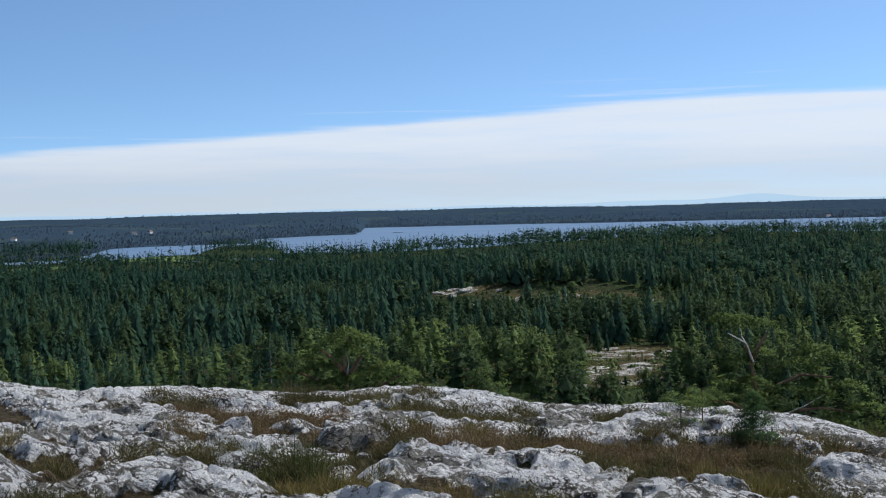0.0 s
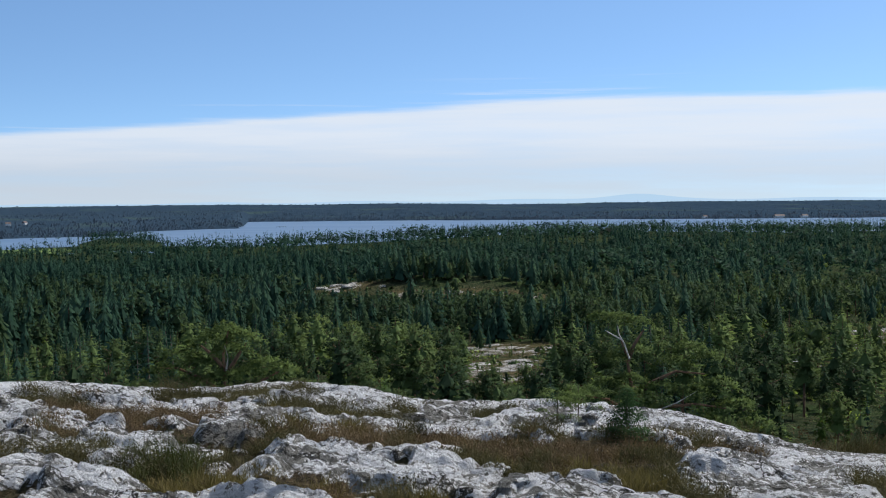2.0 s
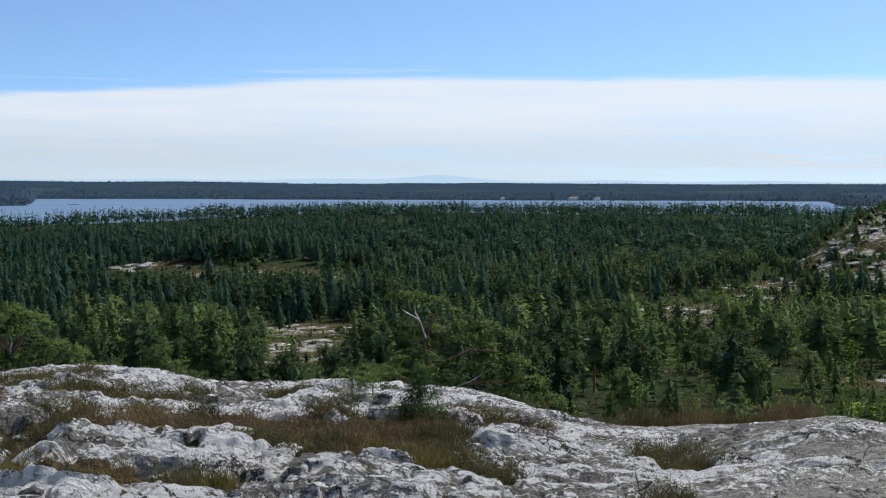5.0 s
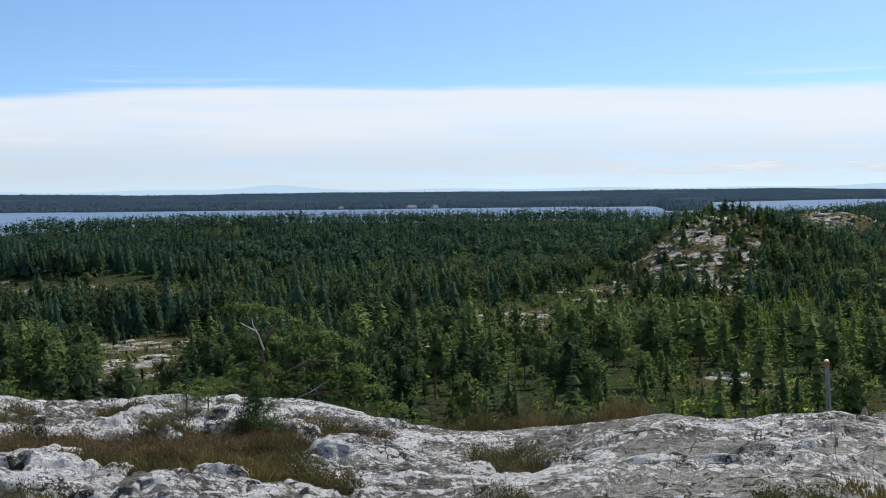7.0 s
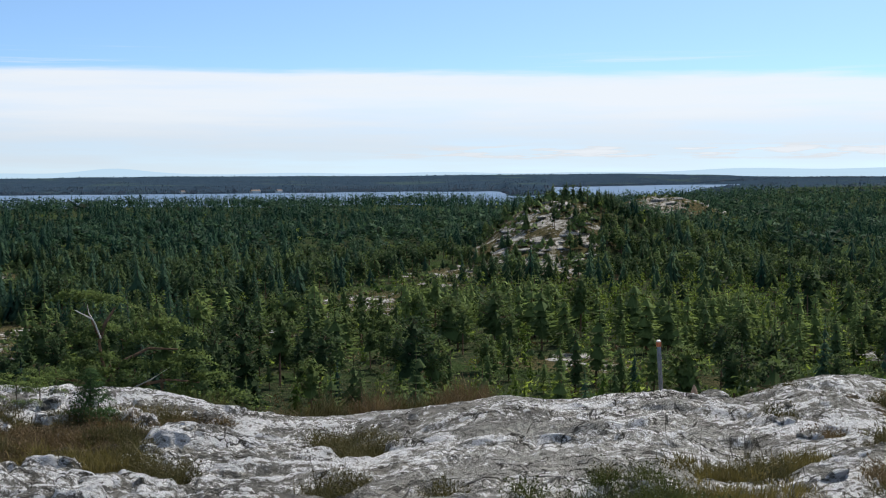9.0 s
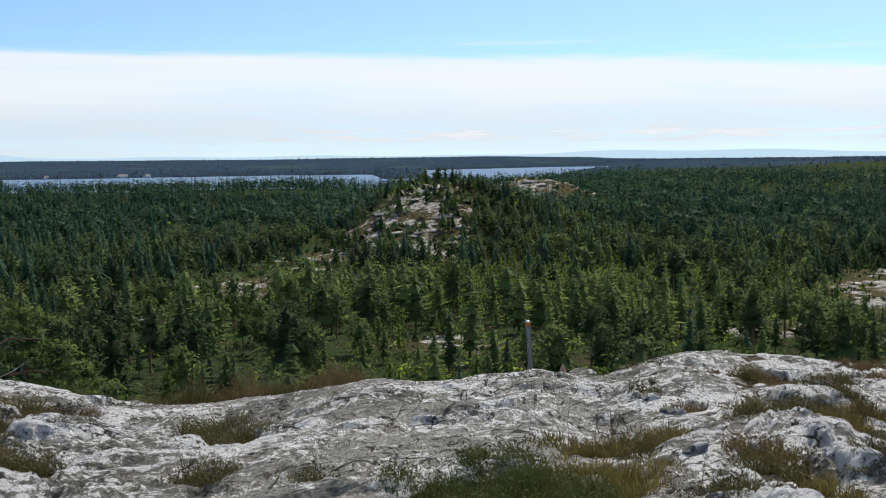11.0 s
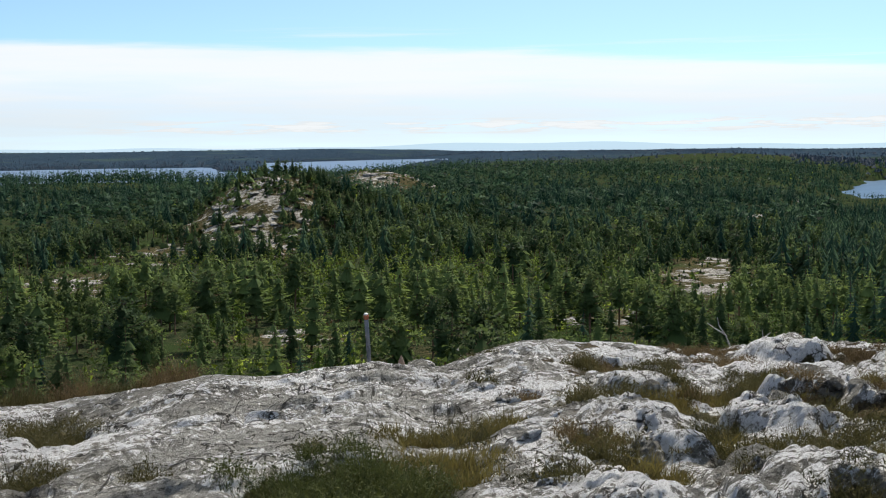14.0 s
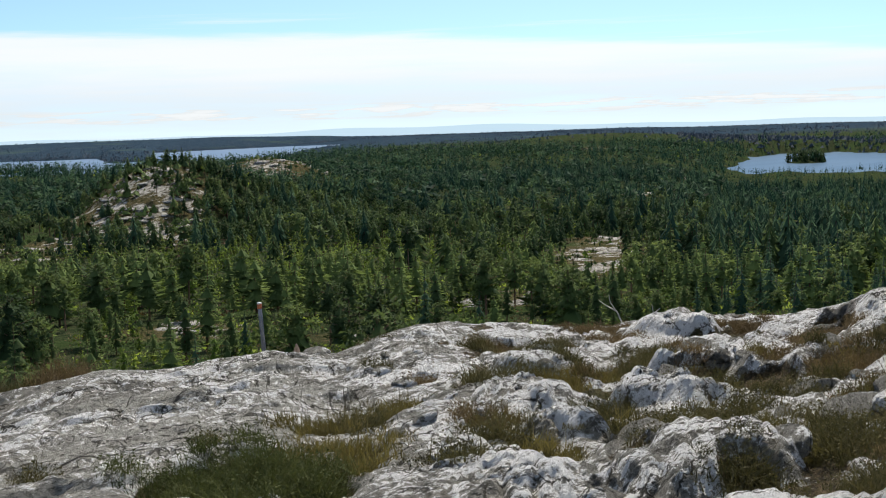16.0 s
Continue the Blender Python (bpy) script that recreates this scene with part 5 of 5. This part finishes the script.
E0 = EYE
px_, py_ = polar(14.15, 26)
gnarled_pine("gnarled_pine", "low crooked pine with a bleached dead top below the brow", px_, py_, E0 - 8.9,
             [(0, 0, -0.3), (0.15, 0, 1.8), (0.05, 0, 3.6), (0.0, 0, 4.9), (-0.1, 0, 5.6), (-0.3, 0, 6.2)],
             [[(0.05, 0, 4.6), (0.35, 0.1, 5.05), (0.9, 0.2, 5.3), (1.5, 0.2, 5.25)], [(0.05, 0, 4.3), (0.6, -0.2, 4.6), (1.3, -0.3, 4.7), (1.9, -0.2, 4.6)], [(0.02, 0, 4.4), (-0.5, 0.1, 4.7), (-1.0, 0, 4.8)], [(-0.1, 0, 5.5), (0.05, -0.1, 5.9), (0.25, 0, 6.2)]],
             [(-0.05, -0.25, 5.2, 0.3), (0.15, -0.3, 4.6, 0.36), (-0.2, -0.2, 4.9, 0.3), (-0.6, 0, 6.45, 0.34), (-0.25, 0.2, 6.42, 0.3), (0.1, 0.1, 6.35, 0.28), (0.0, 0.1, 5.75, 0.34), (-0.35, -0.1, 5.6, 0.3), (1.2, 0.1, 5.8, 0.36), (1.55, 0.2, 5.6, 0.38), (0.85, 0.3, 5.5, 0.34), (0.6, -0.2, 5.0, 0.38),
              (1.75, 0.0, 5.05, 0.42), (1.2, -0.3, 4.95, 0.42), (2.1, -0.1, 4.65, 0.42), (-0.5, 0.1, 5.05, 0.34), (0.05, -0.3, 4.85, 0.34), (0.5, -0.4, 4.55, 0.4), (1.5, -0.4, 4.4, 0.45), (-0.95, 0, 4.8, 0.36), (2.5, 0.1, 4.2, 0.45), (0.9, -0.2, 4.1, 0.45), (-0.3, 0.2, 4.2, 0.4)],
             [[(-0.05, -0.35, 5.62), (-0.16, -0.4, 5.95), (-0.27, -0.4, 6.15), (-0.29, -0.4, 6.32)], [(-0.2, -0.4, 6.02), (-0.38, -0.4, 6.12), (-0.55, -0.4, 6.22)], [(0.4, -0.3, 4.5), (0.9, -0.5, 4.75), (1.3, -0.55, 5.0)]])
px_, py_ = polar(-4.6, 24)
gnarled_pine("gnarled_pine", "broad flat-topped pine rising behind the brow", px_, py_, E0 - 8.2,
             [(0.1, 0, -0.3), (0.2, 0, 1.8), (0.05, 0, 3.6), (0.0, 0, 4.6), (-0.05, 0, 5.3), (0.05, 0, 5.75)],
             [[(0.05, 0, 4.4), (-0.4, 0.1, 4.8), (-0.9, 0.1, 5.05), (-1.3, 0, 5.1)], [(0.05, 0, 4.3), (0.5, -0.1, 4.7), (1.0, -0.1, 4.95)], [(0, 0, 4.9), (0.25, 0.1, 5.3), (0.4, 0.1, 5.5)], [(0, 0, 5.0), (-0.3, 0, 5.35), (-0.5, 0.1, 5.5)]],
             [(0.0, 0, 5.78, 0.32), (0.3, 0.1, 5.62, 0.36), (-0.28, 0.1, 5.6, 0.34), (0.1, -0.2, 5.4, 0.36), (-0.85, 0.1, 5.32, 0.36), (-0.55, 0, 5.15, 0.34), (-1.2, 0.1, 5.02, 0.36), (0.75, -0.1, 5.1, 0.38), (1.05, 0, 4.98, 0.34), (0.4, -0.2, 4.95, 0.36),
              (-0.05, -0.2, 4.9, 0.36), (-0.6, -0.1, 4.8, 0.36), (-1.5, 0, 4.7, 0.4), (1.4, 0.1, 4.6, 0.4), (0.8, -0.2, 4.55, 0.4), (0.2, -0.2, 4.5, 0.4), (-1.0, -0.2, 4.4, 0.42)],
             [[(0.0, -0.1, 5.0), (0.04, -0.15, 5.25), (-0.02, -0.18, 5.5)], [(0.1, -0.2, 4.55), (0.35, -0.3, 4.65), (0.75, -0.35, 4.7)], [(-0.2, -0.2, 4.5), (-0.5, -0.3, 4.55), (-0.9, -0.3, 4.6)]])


def sapling(name, label, category, x, y, high, fat, kind, mat):
    """A small bushy young tree with its foot on the rock."""
    root = new(name)
    ways = None
    if kind == "spruce":
        rise = np.linspace(0.08, 0.97, 46) + rng.uniform(-0.02, 0.02, 46)
        way, out = rng.uniform(0, 2 * math.pi, 46), rng.uniform(0.15, 1.0, 46)
        leaf, ways = needle_pads([(fat * q * (1.02 - h) ** 0.8 * math.cos(a_), fat * q * (1.02 - h) ** 0.8 * math.sin(a_), h, 0.10 + 0.16 * (1.0 - h)) for h, a_, q in zip(rise, way, out)], 0.8)
    else:
        leaf, ways = needle_pads([(rng.normal(0, 0.28), rng.normal(0, 0.28), rng.uniform(0.25, 0.9), rng.uniform(0.2, 0.32)) for _ in range(12)], 0.7)
    tri_part("crown", leaf * high, mat, root, 0.75, ways)
    tri_part("trunk", stem([(0, 0, -0.1), (0.02, 0, 0.5), (0, 0, 0.95)], (0.02, 0.014, 0.004), 6) * high, BARK, root)
    root.matrix_basis = pose(x, y, ground_at(x, y), 0, 0, rng.uniform(0, 360))
    return tagged(root, label, category)


sapling("spruce_sapling", "bushy dark green spruce sapling in the heather gully", "spruce", 2.95, 12.0, 0.60, 0.50, "spruce", SAPLING)
sapling("pine_sapling", "small light green pine bush beside the spruce sapling", "pine", 2.45, 13.0, 0.42, 0.4, "pine", PINE)
sapling("pine_sapling", "small light green pine bush beside the spruce sapling", "pine", 2.75, 13.4, 0.36, 0.4, "pine", PINE)
sapling("pine_sapling", "low pine bush on the brow of the rock", "pine", 3.5, 14.6, 0.34, 0.4, "pine", PINE)


def snag(x, y):
    root = new("snag")
    for line in ([(0, 0, -0.1), (-0.1, 0, 0.16), (-0.2, 0, 0.3), (-0.22, 0, 0.42)], [(-0.12, 0, 0.18), (-0.26, 0, 0.26), (-0.36, 0.02, 0.33)], [(0.35, 0.1, -0.1), (0.42, 0.1, 0.12), (0.4, 0.1, 0.26)], [(0.40, 0.1, 0.1), (0.52, 0.1, 0.2)]):
        tri_part("branch", stem(line, np.linspace(0.012, 0.003, len(line)), 5), DEADWOOD, root)
    root.matrix_basis = pose(x, y, ground_at(x, y), 0, 0, -math.degrees(math.atan2(x, y)))
    return tagged(root, "bleached dead branches sticking up behind the rock", "dead branch")


snag(15.0, 10.0)


# ---- far houses and the rim of the view ----
WHITEWALL = plain("white_boards", (0.75, 0.74, 0.71), 0.8, 0.0, 1.0)
ROOFTILE = plain("dark_roof", (0.13, 0.10, 0.09), 0.8, 0.0, 1.0)


def house(az_, r, long, deep, eaves, turn):
    if az_ > 15:
        line = np.arange(r - 200, r + 400, 2.0)
        land = land_height(line * math.sin(math.radians(az_)), line * math.cos(math.radians(az_)))
        r = float(line[np.argmax(land > LAKE + 0.8)]) + deep / 2
    x, y = polar(az_, r)
    root = new("house")
    bm = bmesh.new()
    bmesh.ops.create_cube(bm, size=1, matrix=Matrix.Translation((0, 0, eaves / 2)) @ Matrix.Diagonal((long, deep, eaves, 1)))
    me = bpy.data.meshes.new("wall")
    bm.to_mesh(me)
    me.materials.append(WHITEWALL)
    new("wall", me).parent = root
    bm = bmesh.new()
    l, d_, t = long / 2 + 0.4, deep / 2 + 0.4, eaves + deep * 0.4
    v = [bm.verts.new(c) for c in ((-l, -d_, eaves), (l, -d_, eaves), (l, d_, eaves), (-l, d_, eaves), (-l, 0, t), (l, 0, t))]
    for f in ((0, 1, 5, 4), (2, 3, 4, 5), (0, 4, 3), (1, 2, 5), (3, 2, 1, 0)):
        bm.faces.new([v[i] for i in f])
    me = bpy.data.meshes.new("roof")
    bm.to_mesh(me)
    me.materials.append(ROOFTILE)
    new("roof", me).parent = root
    root.matrix_basis = pose(x, y, float(land_height(np.array([x]), np.array([y]))[0]) + 0.3, 0, 0, turn)
    return tagged(root, "small white house with a dark roof across the lake", "house", "houses across the lake")


for spec in ((-14.2, 2050, 8, 6, 3.4, 10), (-13.5, 2100, 7, 6, 3.2, 60), (-19.4, 1750, 7, 5, 3.0, -10), (-17.0, 1900, 6, 5, 3.0, 30), (20.9, 2640, 24, 8, 3.6, 12), (22.0, 2650, 14, 7, 3.8, 20), (17.6, 2640, 9, 7, 3.6, 8)):
    house(*spec)


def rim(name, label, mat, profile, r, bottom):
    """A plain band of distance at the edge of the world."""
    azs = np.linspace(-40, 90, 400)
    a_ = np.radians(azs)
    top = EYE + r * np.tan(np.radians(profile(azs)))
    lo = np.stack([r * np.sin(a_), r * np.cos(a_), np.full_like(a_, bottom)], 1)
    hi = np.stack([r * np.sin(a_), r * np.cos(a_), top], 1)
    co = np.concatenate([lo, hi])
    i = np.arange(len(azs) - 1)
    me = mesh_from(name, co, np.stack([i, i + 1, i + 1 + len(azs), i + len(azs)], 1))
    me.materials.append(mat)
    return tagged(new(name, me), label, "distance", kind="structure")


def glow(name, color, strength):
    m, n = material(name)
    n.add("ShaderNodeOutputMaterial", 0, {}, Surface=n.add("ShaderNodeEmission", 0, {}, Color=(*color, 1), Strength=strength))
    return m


# the hazy daylight on these far hills is put in as emission
rim("backdrop", "self-lit pale blue band of distant hills and sea at the horizon", glow("glowing_distant_blue", (0.44, 0.62, 0.80), 1.0),
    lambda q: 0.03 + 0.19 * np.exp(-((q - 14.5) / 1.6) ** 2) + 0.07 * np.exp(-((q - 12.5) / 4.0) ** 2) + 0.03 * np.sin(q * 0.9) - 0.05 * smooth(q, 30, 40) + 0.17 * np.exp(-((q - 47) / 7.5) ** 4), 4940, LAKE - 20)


# ---- loose stones in the hollows ----
def loose_stones():
    g = np.random.default_rng(601)
    az_ = np.concatenate([g.uniform(-19, 16, 34), g.uniform(44, 69, 40)])
    r = g.uniform(6.5, 14.0, len(az_))
    x, y = r * np.sin(np.radians(az_)), r * np.cos(np.radians(az_))
    masters = [stone(0, 0, 0.08, 0.07, 0.09, GRANITE, "rounded lichen-white stone lying in a hollow of the rock", 0, 20 + i, 0) for i in range(5)]
    for i, (px, py) in enumerate(zip(x, y)):
        m = pose(px, py, ground_at(px, py) - 0.03, g.normal(0, 12), g.normal(0, 12), g.uniform(0, 360))
        k = g.uniform(0.4, 1.3)
        if i < len(masters):
            masters[i].matrix_basis = m
        else:
            copy_thing(masters[i % len(masters)], m).scale = (k * g.uniform(0.9, 1.6), k, k * g.uniform(0.6, 1.0))


loose_stones()


def boulder(w_, d_, h_, seed):
    """An angular block of gneiss with worn edges, bedded in the rock."""
    g = random.Random(seed)
    bm = bmesh.new()
    bmesh.ops.create_icosphere(bm, subdivisions=3, radius=1)
    cuts = [(Vector((g.gauss(0, 1), g.gauss(0, 1), g.gauss(0, 0.7))).normalized(), g.uniform(0.5, 0.82)) for _ in range(10)]
    for v in bm.verts:
        for way, reach in cuts:
            v.co -= way * max(v.co.dot(way) - reach, 0)
        v.co *= 1 + 0.10 * noise.noise(v.co * 3 + Vector((seed, 0, 0))) + 0.06 * noise.noise(v.co * 9)
        v.co.x, v.co.y, v.co.z = v.co.x * w_, v.co.y * d_, v.co.z * h_
    me = bpy.data.meshes.new("boulder")
    bm.to_mesh(me)
    bm.free()
    me.materials.append(GRANITE)
    return tagged(new("boulder", me), "angular lichen-white block of gneiss bedded in the rock", "boulder", "blocks on the summit")


def boulders():
    g = np.random.default_rng(611)
    az_ = np.concatenate([g.uniform(51, 70, 26), g.uniform(-19, 12, 12), g.uniform(11, 19, 8)])
    r = np.concatenate([g.uniform(7.0, 13.0, 26), g.uniform(8, 13.5, 12), g.uniform(13.0, 15.5, 8)])
    x, y = r * np.sin(np.radians(az_)), r * np.cos(np.radians(az_))
    grassy = turf(x, y)
    masters = [boulder(g.uniform(0.20, 0.32), g.uniform(0.18, 0.28), g.uniform(0.12, 0.18), 40 + i) for i in range(9)]
    places = [(px, py) for px, py, t in zip(x, y, grassy) if t < 0.8]
    for i, (px, py) in enumerate(places):
        m = pose(px, py, ground_at(px, py) - 0.04, g.normal(0, 9), g.normal(0, 9), g.uniform(0, 60))
        k = g.uniform(0.35, 0.7)
        if i < len(masters):
            masters[i].matrix_basis = m
        else:
            copy_thing(masters[i % len(masters)], m).scale = (k * g.uniform(0.9, 1.5), k, k * g.uniform(0.7, 1.1))


boulders()


def stick(x, y, long, turn):
    """A bleached twig lying on the rock."""
    ob = tri_part("dead_stick", stem([(0, 0, 0.015), (0.02, long * 0.5, 0.03), (-0.01, long, 0.02)], (0.012, 0.010, 0.004), 5), DEADWOOD)
    ob.matrix_basis = pose(x, y, ground_at(x, y), 0, 0, turn)
    return tagged(ob, "short bleached white stick lying on the rock", "stick")


stick(-1.0, 12.9, 0.42, 10)
stick(-0.6, 13.4, 0.20, 60)
